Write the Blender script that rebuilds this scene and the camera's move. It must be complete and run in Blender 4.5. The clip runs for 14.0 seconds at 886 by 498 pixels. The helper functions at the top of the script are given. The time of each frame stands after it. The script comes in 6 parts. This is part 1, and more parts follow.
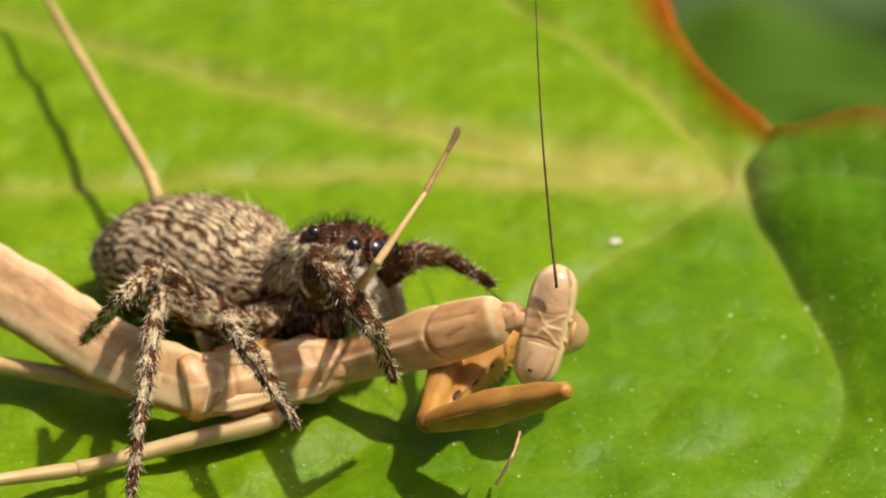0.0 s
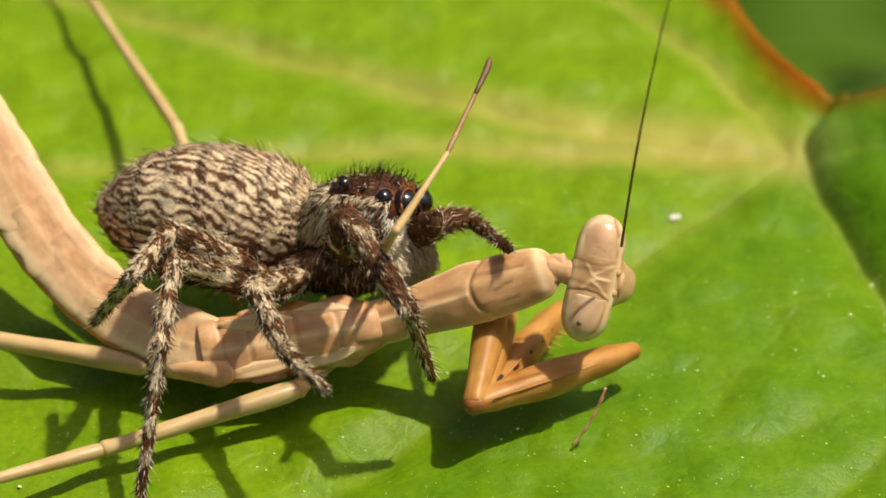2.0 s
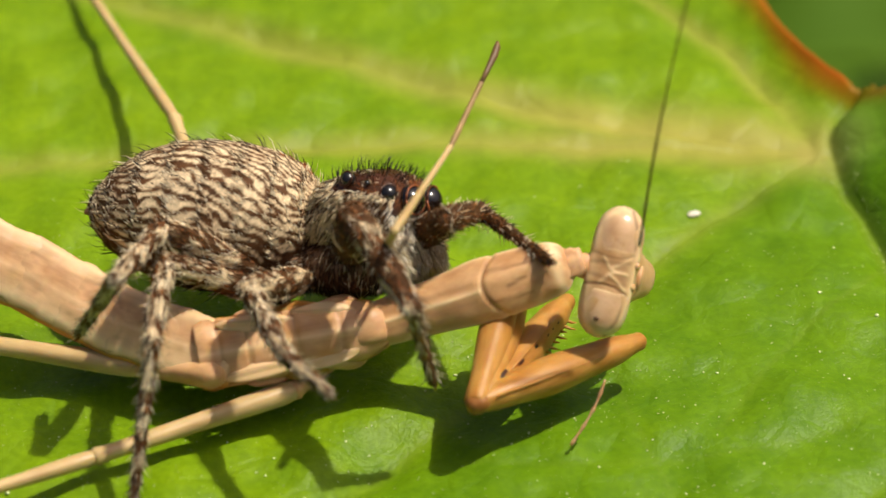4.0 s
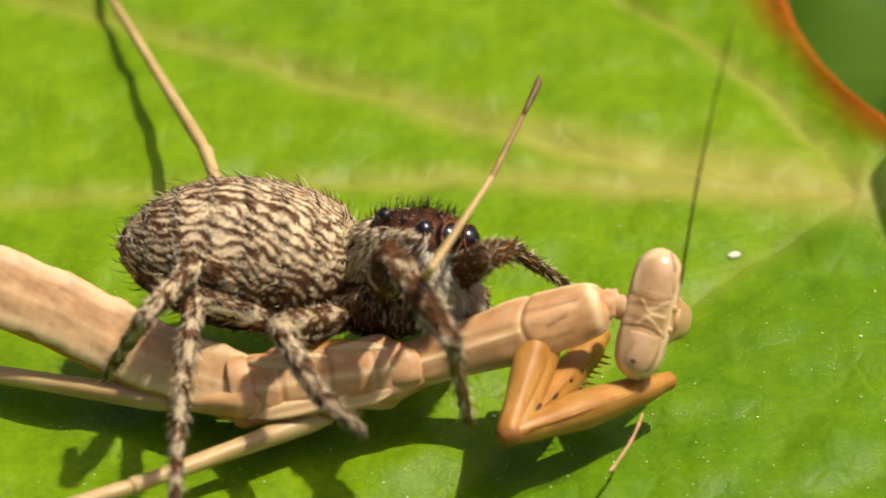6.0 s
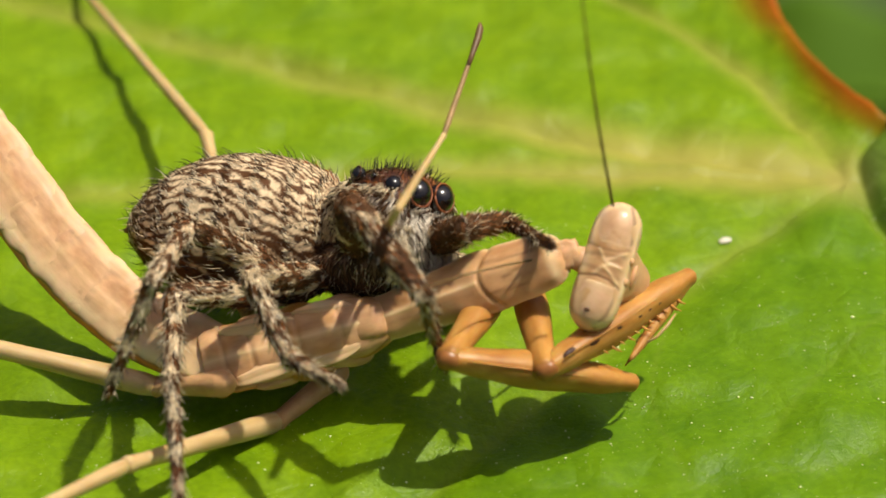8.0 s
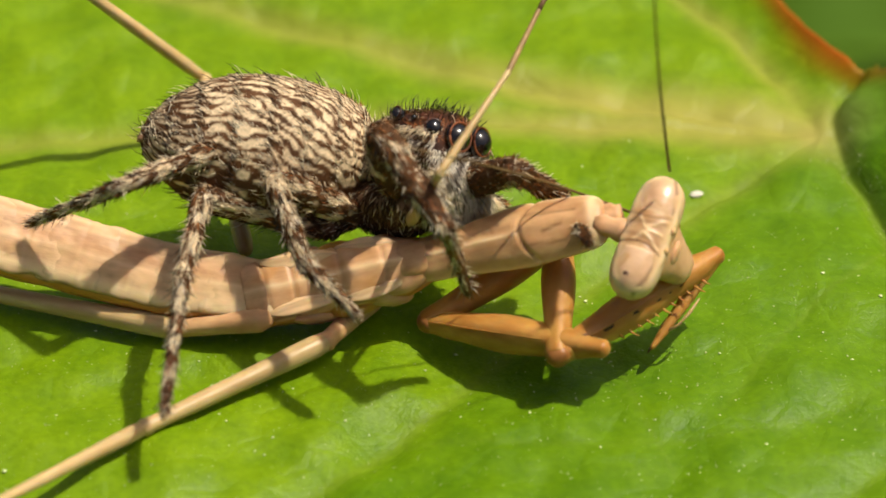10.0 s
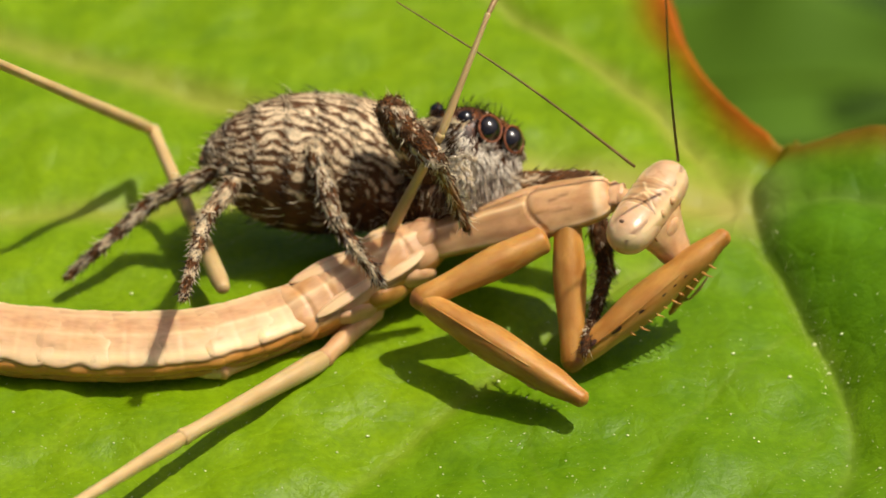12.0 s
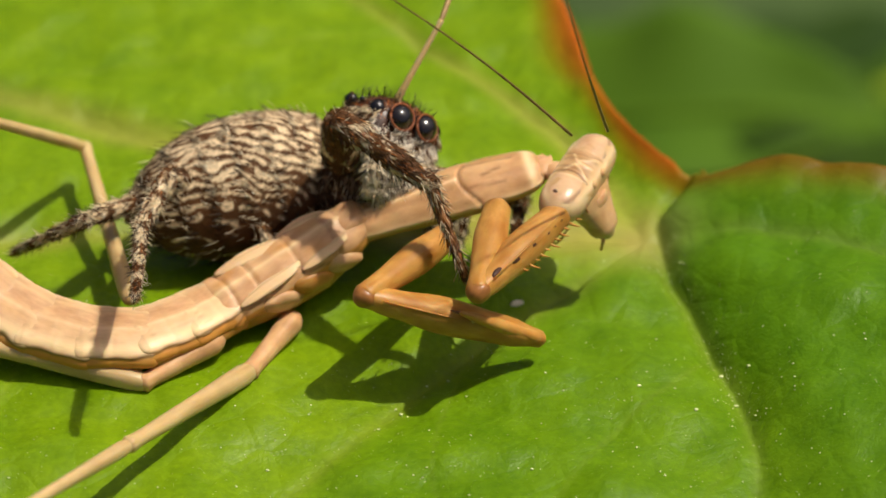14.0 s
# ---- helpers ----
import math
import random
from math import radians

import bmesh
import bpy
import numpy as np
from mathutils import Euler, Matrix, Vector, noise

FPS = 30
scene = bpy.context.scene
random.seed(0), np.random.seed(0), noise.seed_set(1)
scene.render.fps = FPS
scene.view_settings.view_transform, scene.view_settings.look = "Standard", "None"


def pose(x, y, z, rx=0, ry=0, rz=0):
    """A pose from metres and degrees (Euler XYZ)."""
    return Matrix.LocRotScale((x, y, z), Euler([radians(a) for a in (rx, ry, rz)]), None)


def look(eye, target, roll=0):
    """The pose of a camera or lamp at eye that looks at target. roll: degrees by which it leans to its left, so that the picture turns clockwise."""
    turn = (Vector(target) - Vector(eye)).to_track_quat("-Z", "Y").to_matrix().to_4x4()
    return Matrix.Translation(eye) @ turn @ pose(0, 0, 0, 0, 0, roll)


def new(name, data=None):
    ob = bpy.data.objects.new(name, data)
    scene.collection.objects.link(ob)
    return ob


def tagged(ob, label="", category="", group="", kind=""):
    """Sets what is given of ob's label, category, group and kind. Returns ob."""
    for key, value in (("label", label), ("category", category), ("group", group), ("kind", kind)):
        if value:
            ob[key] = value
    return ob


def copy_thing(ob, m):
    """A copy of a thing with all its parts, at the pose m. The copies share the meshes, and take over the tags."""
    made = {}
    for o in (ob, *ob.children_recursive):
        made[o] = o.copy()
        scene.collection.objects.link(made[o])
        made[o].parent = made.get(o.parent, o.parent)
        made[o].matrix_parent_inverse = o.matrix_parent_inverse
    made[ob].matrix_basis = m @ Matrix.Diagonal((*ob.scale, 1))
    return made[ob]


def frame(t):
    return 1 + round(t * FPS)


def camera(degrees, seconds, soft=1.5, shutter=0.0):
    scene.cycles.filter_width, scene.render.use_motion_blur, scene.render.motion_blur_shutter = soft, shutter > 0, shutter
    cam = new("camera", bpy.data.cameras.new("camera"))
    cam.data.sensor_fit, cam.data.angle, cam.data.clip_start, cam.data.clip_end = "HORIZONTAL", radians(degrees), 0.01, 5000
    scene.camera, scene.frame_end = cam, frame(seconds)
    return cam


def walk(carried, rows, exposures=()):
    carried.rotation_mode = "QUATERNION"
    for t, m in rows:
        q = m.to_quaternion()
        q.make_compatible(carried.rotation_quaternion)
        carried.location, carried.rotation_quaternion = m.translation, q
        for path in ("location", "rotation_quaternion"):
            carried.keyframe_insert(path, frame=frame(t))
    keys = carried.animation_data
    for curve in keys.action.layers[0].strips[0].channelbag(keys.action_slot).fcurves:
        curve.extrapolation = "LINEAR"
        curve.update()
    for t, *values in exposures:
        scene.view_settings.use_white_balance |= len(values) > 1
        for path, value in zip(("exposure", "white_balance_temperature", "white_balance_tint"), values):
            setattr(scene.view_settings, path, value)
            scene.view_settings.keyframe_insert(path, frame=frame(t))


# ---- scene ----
MM = 0.001


def mm(x, y, z):
    """A place given in millimetres."""
    return Vector((x * MM, y * MM, z * MM))


# camera and its path
cam = camera(14, 14.0, 1.6)
PATH = [
    (0, look(mm(1.102, -65.603, 50.707), mm(1.460, -5.149, 4.651), 0.46)),
    (0.5, look(mm(0.476, -67.436, 51.881), mm(0.993, -7.593, 5.035), -0.11)),
    (1, look(mm(-0.104, -66.990, 51.647), mm(0.739, -7.051, 4.929), -0.43)),
    (1.5, look(mm(-0.339, -64.061, 51.062), mm(0.393, -4.576, 3.766), -0.14)),
    (2, look(mm(-0.430, -63.798, 50.463), mm(0.147, -4.142, 3.380), 0.14)),
    (2.5, look(mm(-0.368, -63.303, 50.021), mm(0.094, -3.673, 2.904), 0.24)),
    (3, look(mm(-0.000, -62.883, 49.130), mm(-0.000, -2.994, 2.340), 0.00)),
    (3.2, look(mm(0.019, -61.921, 48.532), mm(0.030, -2.087, 1.672), -0.14)),
    (5.3, look(mm(-0.652, -60.908, 47.842), mm(-0.736, -1.050, 1.014), -0.02)),
    (5.5, look(mm(-0.849, -60.446, 47.745), mm(-0.758, -0.557, 0.955), 0.41)),
    (6, look(mm(-0.710, -60.645, 48.289), mm(-0.843, -0.675, 1.603), 0.46)),
    (6.5, look(mm(-0.476, -60.443, 49.154), mm(-0.904, -0.850, 1.989), 0.02)),
    (7, look(mm(-0.690, -60.843, 49.066), mm(-0.916, -1.056, 2.147), -0.05)),
    (7.5, look(mm(-0.895, -61.123, 49.252), mm(-0.933, -1.439, 2.201), -0.21)),
    (8, look(mm(-0.885, -61.895, 47.879), mm(-0.722, -1.405, 1.868), -0.43)),
    (8.5, look(mm(-0.410, -62.275, 48.123), mm(-0.568, -2.024, 1.801), -0.36)),
    (9, look(mm(-0.020, -61.614, 47.392), mm(-0.203, -1.547, 0.831), -0.14)),
    (9.2, look(mm(-0.136, -61.288, 47.692), mm(-0.106, -1.589, 0.661), 0.04)),
    (11.3, look(mm(0.610, -61.390, 46.695), mm(0.687, -1.119, 0.399), 0.09)),
    (11.5, look(mm(1.246, -61.613, 47.804), mm(0.887, -1.624, 1.143), -0.08)),
    (12, look(mm(2.553, -60.646, 49.750), mm(1.796, -1.101, 2.529), -0.37)),
    (12.5, look(mm(2.676, -60.083, 50.563), mm(2.409, -0.259, 3.690), -0.05)),
    (13, look(mm(3.532, -59.297, 50.478), mm(3.035, 0.393, 3.438), -0.18)),
    (13.5, look(mm(3.796, -59.225, 49.722), mm(3.574, 0.464, 2.677), -0.22)),
    (14, look(mm(2.806, -59.738, 48.962), mm(3.856, 0.240, 2.297), 0.67)),
]
walk(cam, PATH, [(0, 0.0), (12.5, -0.05), (14, -0.18)])
cam.data.dof.use_dof = True
cam.data.dof.focus_distance = 0.0748
cam.data.dof.aperture_fstop = 105

# light
SUN_WAY = Vector((-0.42, -0.10, -1.0)).normalized()
world = bpy.data.worlds.new("sky")
scene.world = world
world.use_nodes = True
sky = world.node_tree.nodes.new("ShaderNodeTexSky")
sky.sky_type = "NISHITA"
sky.sun_disc = False
sky.dust_density = 7.0
sky.air_density = 0.8
sky.sun_elevation = math.asin(-SUN_WAY.z)
sky.sun_rotation = math.atan2(-SUN_WAY.x, -SUN_WAY.y)
world.node_tree.links.new(sky.outputs[0], world.node_tree.nodes["Background"].inputs[0])
world.node_tree.nodes["Background"].inputs[1].default_value = 0.074
sun = new("sun", bpy.data.lights.new("sun", "SUN"))
sun.data.energy = 4.05
sun.data.angle = radians(1.2)
sun.data.color = (1.0, 0.94, 0.81)
sun.matrix_world = look((0.05, 0.03, 0.1), Vector((0.05, 0.03, 0.1)) + SUN_WAY)


# ---- materials ----
def material(name):
    m = bpy.data.materials.new(name)
    m.use_nodes = True
    return m, m.node_tree, m.node_tree.nodes["Principled BSDF"]


def node(tree, kind, **values):
    n = tree.nodes.new(kind)
    for key, value in values.items():
        n.inputs[key.replace("_", " ")].default_value = value
    return n


def noise_at(tree, scale, detail=3.0, stretch=(1, 1, 1), rough=0.55):
    co = tree.nodes.new("ShaderNodeTexCoord")
    mp = tree.nodes.new("ShaderNodeMapping")
    mp.inputs["Scale"].default_value = stretch
    tree.links.new(co.outputs["Object"], mp.inputs["Vector"])
    n = node(tree, "ShaderNodeTexNoise", Scale=scale, Detail=detail, Roughness=rough)
    tree.links.new(mp.outputs[0], n.inputs["Vector"])
    return n


def ramp(tree, source, stops):
    r = tree.nodes.new("ShaderNodeValToRGB")
    el = r.color_ramp.elements
    while len(el) < len(stops):
        el.new(0.5)
    for e, (at, col) in zip(el, stops):
        e.position = at
        e.color = (*col, 1) if len(col) == 3 else col
    tree.links.new(source, r.inputs[0])
    return r


def mix(tree, fac, a, b, blend="MIX"):
    m = tree.nodes.new("ShaderNodeMix")
    m.data_type = "RGBA"
    m.blend_type = blend
    for socket, v in ((m.inputs[0], fac), (m.inputs[6], a), (m.inputs[7], b)):
        if hasattr(v, "is_linked"):
            tree.links.new(v, socket)
        else:
            socket.default_value = v if isinstance(v, (int, float)) else (*v, 1)
    return m.outputs[2]


def bump(tree, bsdf, source, strength, distance):
    b = node(tree, "ShaderNodeBump", Strength=strength, Distance=distance)
    tree.links.new(source, b.inputs["Height"])
    tree.links.new(b.outputs[0], bsdf.inputs["Normal"])
    return b


def shell(name, dark, light, rough=0.36, streak=(0.14, 1, 1), scale=3200, glow=0.3, spec=0.4, grain=0.12, blotch=0.6):
    """Insect cuticle: lengthwise streaks, faint freckles and its painted lines, with some light passing through."""
    m, tree, p = material(name)
    n1 = noise_at(tree, scale, 4, streak)
    n2 = noise_at(tree, scale * 5, 2, (0.5, 1, 1))
    n3 = noise_at(tree, scale * 0.3, 3)
    n4 = noise_at(tree, scale * 2.2, 3, (0.3, 1, 1))
    c = ramp(tree, n1.outputs[0], [(0.30, dark), (0.66, light)]).outputs[0]
    freckle = ramp(tree, n2.outputs[0], [(0.60, (0, 0, 0)), (0.74, (0.4, 0.4, 0.4))]).outputs[0]
    c = mix(tree, freckle, c, dark)
    fibre = ramp(tree, n4.outputs[0], [(0.56, (0, 0, 0)), (0.80, (0.10, 0.10, 0.10))]).outputs[0]
    c = mix(tree, fibre, c, tuple(v * 0.72 for v in dark))
    patch = ramp(tree, n3.outputs[0], [(0.45, (0, 0, 0)), (0.75, (blotch, blotch, blotch))]).outputs[0]
    c = mix(tree, patch, c, tuple(a * 0.55 + b * 0.35 for a, b in zip(dark, light)))
    at = tree.nodes.new("ShaderNodeAttribute")
    at.attribute_name = "mark"
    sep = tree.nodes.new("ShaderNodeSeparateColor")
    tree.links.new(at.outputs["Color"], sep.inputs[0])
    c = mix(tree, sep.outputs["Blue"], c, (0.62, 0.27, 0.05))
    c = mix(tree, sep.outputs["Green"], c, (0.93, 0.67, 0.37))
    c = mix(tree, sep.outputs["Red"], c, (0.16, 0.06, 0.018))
    tree.links.new(c, p.inputs["Base Color"])
    p.inputs["Roughness"].default_value = rough
    p.inputs["Specular IOR Level"].default_value = spec
    p.inputs["Subsurface Weight"].default_value = glow
    p.inputs["Subsurface Radius"].default_value = (1.0, 0.5, 0.18)
    p.inputs["Subsurface Scale"].default_value = 0.00012
    rough_here = ramp(tree, n3.outputs[0], [(0.3, (rough - 0.06,) * 3), (0.7, (rough + 0.12,) * 3)]).outputs[0]
    tree.links.new(rough_here, p.inputs["Roughness"])
    bump(tree, p, n4.outputs[0], grain * 1.6, 0.00004)
    return m


def plain(name, col, rough=0.5, spec=0.5, vary=0.3, scale=3000):
    m, tree, p = material(name)
    n = noise_at(tree, scale, 3)
    dark = tuple(v * (1 - vary) for v in col)
    light = tuple(min(1, v * (1 + vary)) for v in col)
    tree.links.new(ramp(tree, n.outputs[0], [(0.3, dark), (0.7, light)]).outputs[0], p.inputs["Base Color"])
    p.inputs["Roughness"].default_value = rough
    p.inputs["Specular IOR Level"].default_value = spec
    return m


def hair_material(name, dark, light, rough=0.45, spec=0.4):
    m, tree, p = material(name)
    g = tree.nodes.new("ShaderNodeNewGeometry")
    tree.links.new(ramp(tree, g.outputs["Random Per Island"], [(0.0, dark), (1.0, light)]).outputs[0], p.inputs["Base Color"])
    p.inputs["Roughness"].default_value = rough
    p.inputs["Specular IOR Level"].default_value = spec
    if light[0] > 0.5:
        thin = node(tree, "ShaderNodeBsdfTranslucent", Color=(*light, 1))
        both = node(tree, "ShaderNodeMixShader", Fac=0.3)
        tree.links.new(p.outputs[0], both.inputs[1])
        tree.links.new(thin.outputs[0], both.inputs[2])
        tree.links.new(both.outputs[0], tree.nodes["Material Output"].inputs[0])
    return m


def pelt_material(name, pale, dark):
    """Skin under the hair: pale or dark by its painted dashes, with fine combed grain."""
    m, tree, p = material(name)
    at = tree.nodes.new("ShaderNodeAttribute")
    at.attribute_name = "mark"
    sep = tree.nodes.new("ShaderNodeSeparateColor")
    tree.links.new(at.outputs["Color"], sep.inputs[0])
    n1, n2 = noise_at(tree, 9000, 3), noise_at(tree, 2500, 3)
    light = ramp(tree, n1.outputs[0], [(0.3, tuple(v * 0.6 for v in pale)), (0.65, pale)]).outputs[0]
    deep = ramp(tree, n2.outputs[0], [(0.3, dark), (0.7, tuple(v * 2.2 for v in dark))]).outputs[0]
    tree.links.new(mix(tree, sep.outputs["Red"], light, deep), p.inputs["Base Color"])
    p.inputs["Roughness"].default_value = 0.7
    p.inputs["Specular IOR Level"].default_value = 0.2
    bump(tree, p, n1.outputs[0], 0.5, 0.00003)
    return m


def leaf_material():
    m, tree, p = material("leaf_blade")
    at = tree.nodes.new("ShaderNodeAttribute")
    at.attribute_name = "pigment_shade"
    sep = tree.nodes.new("ShaderNodeSeparateColor")
    tree.links.new(at.outputs["Color"], sep.inputs[0])
    big = noise_at(tree, 160, 4)
    mid = noise_at(tree, 900, 5)
    fine = noise_at(tree, 6000, 3)
    c = ramp(tree, big.outputs[0], [(0.3, (0.20, 0.335, 0.003)), (0.7, (0.34, 0.47, 0.005))]).outputs[0]
    c = mix(tree, 0.5, c, ramp(tree, mid.outputs[0], [(0.3, (0.14, 0.25, 0.003)), (0.7, (0.41, 0.53, 0.010))]).outputs[0])
    c = mix(tree, 0.25, c, ramp(tree, fine.outputs[0], [(0.35, (0.12, 0.25, 0.004)), (0.65, (0.34, 0.52, 0.012))]).outputs[0])
    c = mix(tree, 1.0, c, (0.75, 0.835, 0.38), "MULTIPLY")
    c = mix(tree, sep.outputs["Red"], c, (0.60, 0.46, 0.12))
    c = mix(tree, sep.outputs["Green"], c, (0.52, 0.09, 0.006))
    # deeper green that also carries painted shade of the tilted panels
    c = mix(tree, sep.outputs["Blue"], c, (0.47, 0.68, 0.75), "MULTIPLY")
    tree.links.new(c, p.inputs["Base Color"])
    net = tree.nodes.new("ShaderNodeTexVoronoi")
    net.feature = "DISTANCE_TO_EDGE"
    net.inputs["Scale"].default_value = 1100
    co = tree.nodes.new("ShaderNodeTexCoord")
    tree.links.new(co.outputs["Object"], net.inputs["Vector"])
    cell = noise_at(tree, 14000, 2)
    h = tree.nodes.new("ShaderNodeMath")
    h.operation = "MULTIPLY_ADD"
    h.inputs[1].default_value = 0.6
    lines = ramp(tree, net.outputs["Distance"], [(0.0, (0, 0, 0)), (0.12, (1, 1, 1))])
    tree.links.new(lines.outputs[0], h.inputs[0])
    tree.links.new(cell.outputs[0], h.inputs[2])
    swell = tree.nodes.new("ShaderNodeMath")
    swell.operation = "MULTIPLY_ADD"
    swell.inputs[1].default_value = 1.6
    tree.links.new(mid.outputs[0], swell.inputs[0])
    tree.links.new(h.outputs[0], swell.inputs[2])
    bump(tree, p, swell.outputs[0], 0.4, 0.00005)
    p.inputs["Roughness"].default_value = 0.42
    p.inputs["Specular IOR Level"].default_value = 0.2
    thin = node(tree, "ShaderNodeBsdfTranslucent")
    tree.links.new(c, thin.inputs["Color"])
    both = node(tree, "ShaderNodeMixShader", Fac=0.22)
    tree.links.new(p.outputs[0], both.inputs[1])
    tree.links.new(thin.outputs[0], both.inputs[2])
    tree.links.new(both.outputs[0], tree.nodes["Material Output"].inputs[0])
    return m


LEAF = leaf_material()
TAN = shell("tan_cuticle", (0.50, 0.25, 0.10), (0.74, 0.44, 0.21), rough=0.42, streak=(0.55, 1, 1), scale=2600, blotch=0.35, spec=0.35)
HEAD_TAN = shell("head_cuticle", (0.48, 0.25, 0.10), (0.70, 0.43, 0.21), rough=0.36, streak=(0.7, 0.7, 1), scale=3000, blotch=0.5, spec=0.45)
PALE = shell("pale_cuticle", (0.55, 0.29, 0.135), (0.73, 0.43, 0.22), rough=0.42, streak=(0.4, 1, 1), scale=5000, grain=0.08, blotch=0.3, spec=0.32)
AMBER = shell("amber_cuticle", (0.38, 0.15, 0.022), (0.60, 0.31, 0.075), rough=0.42, streak=(0.4, 1, 1), glow=0.5, blotch=0.55, spec=0.35)
AMBER_DARK = shell("dark_amber_cuticle", (0.22, 0.08, 0.02), (0.45, 0.18, 0.045), glow=0.2)
STRAW = shell("straw_cuticle", (0.46, 0.29, 0.11), (0.66, 0.47, 0.22), scale=4200)
EYE_TAN = shell("compound_eye", (0.56, 0.31, 0.15), (0.80, 0.53, 0.31), rough=0.26, streak=(0.7, 0.7, 1), spec=0.6)
SEAM = plain("brown_seam", (0.12, 0.05, 0.02))
SPOT = plain("dark_spot", (0.055, 0.018, 0.008), 0.5, 0.3)
FOOT_BROWN = plain("foot_brown", (0.16, 0.085, 0.03), 0.5)
TARSUS_BROWN = plain("tarsus_brown", (0.34, 0.205, 0.075), 0.5)
ANTENNA = plain("antenna_brown", (0.17, 0.10, 0.03), 0.5)
RED_SKIN = plain("reddish_spider_skin", (0.36, 0.155, 0.065), 0.5)
SKIN = plain("spider_skin", (0.27, 0.145, 0.075), 0.6)
CARAPACE = shell("spider_carapace", (0.015, 0.007, 0.004), (0.12, 0.036, 0.012), rough=0.25, streak=(1, 1, 1), glow=0.0)
BLACK_EYE = plain("spider_eye", (0.007, 0.004, 0.003), 0.165, 1.0)
RUST = plain("rust_rim", (0.27, 0.075, 0.02), 0.5)
RUST_LINE = plain("brown_line", (0.24, 0.09, 0.03), 0.5)
SPARKLE = plain("pale_grain", (0.72, 0.80, 0.36), 0.25)
HAIR_CREAM = hair_material("cream_hair", (0.94, 0.73, 0.45), (1.0, 0.91, 0.69), 0.55, 0.25)
HAIR_DARK = hair_material("dark_hair", (0.036, 0.015, 0.005), (0.16, 0.070, 0.021), 0.55, 0.25)
PELT = pelt_material("furred_skin", (0.92, 0.69, 0.42), (0.066, 0.027, 0.009))
HAIR_RUST = hair_material("rust_hair", (0.30, 0.07, 0.012), (0.48, 0.19, 0.045), 0.5, 0.3)
HAIR_WHITE = hair_material("white_hair", (0.95, 0.82, 0.65), (1.0, 0.94, 0.82))
HAIR_BLACK = hair_material("black_hair", (0.008, 0.006, 0.005), (0.03, 0.02, 0.015))


# ---- mesh tools ----
def mesh_object(name, verts, faces, mats, parent=None, label="", slots=None, smooth=True):
    me = bpy.data.meshes.new(name)
    me.from_pydata([tuple(v) for v in verts], [], [tuple(f) for f in faces])
    for m in mats:
        me.materials.append(m)
    if slots is not None:
        me.polygons.foreach_set("material_index", slots)
    me.polygons.foreach_set("use_smooth", [smooth] * len(me.polygons))
    me.update()
    ob = new(name, me)
    if parent:
        ob.parent = parent
    if label:
        tagged(ob, label)
    return ob


def loft(rings, sides=16, power=2.0, wobble=0.0, seed=0):
    """A closed tube along x through rings of (x, centre y, centre z, half width, half height) in millimetres."""
    rng = random.Random(seed)
    verts, faces = [], []
    for x, cy, cz, w, h in rings:
        for k in range(sides):
            a = 2 * math.pi * k / sides
            c, s = math.cos(a), math.sin(a)
            f = 1 + wobble * (rng.random() - 0.5)
            e = 2.0 / power
            verts.append((x * MM, (cy + f * w * math.copysign(abs(c) ** e, c)) * MM, (cz + f * h * math.copysign(abs(s) ** e, s)) * MM))
    for i in range(len(rings) - 1):
        for k in range(sides):
            a, b = i * sides + k, i * sides + (k + 1) % sides
            faces.append((a, a + sides, b + sides, b))
    faces.append(tuple(range(sides)))
    n = (len(rings) - 1) * sides
    faces.append(tuple(range(n + sides - 1, n - 1, -1)))
    # outward faces: the ring runs counter-clockwise seen from +x
    faces = [tuple(reversed(f)) for f in faces]
    return verts, faces


def curve_rings(length, shape, steps=10):
    """Rings along x from 0 to length; shape is a list of (share of the length, half width, half height, lift)."""
    out = []
    for i in range(steps + 1):
        u = i / steps
        for (u0, w0, h0, z0), (u1, w1, h1, z1) in zip(shape, shape[1:]):
            if u <= u1 + 1e-9:
                k = (u - u0) / (u1 - u0)
                k = k * k * (3 - 2 * k)
                out.append((u * length, 0, z0 + (z1 - z0) * k, w0 + (w1 - w0) * k, h0 + (h1 - h0) * k))
                break
    return out


def ball(centre, radii, u=16, v=10):
    verts, faces = [], []
    for j in range(1, v):
        th = math.pi * j / v
        for i in range(u):
            ph = 2 * math.pi * i / u
            verts.append(((centre[0] + radii[0] * math.sin(th) * math.cos(ph)) * MM,
                          (centre[1] + radii[1] * math.sin(th) * math.sin(ph)) * MM,
                          (centre[2] + radii[2] * math.cos(th)) * MM))
    top, low = len(verts), len(verts) + 1
    verts += [((centre[0]) * MM, centre[1] * MM, (centre[2] + radii[2]) * MM), (centre[0] * MM, centre[1] * MM, (centre[2] - radii[2]) * MM)]
    for j in range(v - 2):
        for i in range(u):
            a, b = j * u + i, j * u + (i + 1) % u
            faces.append((a, a + u, b + u, b))
    for i in range(u):
        faces.append((top, i, (i + 1) % u))
        faces.append((low, (v - 2) * u + (i + 1) % u, (v - 2) * u + i))
    return verts, faces


def joined(*pieces):
    verts, faces = [], []
    for v, f in pieces:
        n = len(verts)
        verts += list(v)
        faces += [tuple(i + n for i in q) for q in f]
    return verts, faces


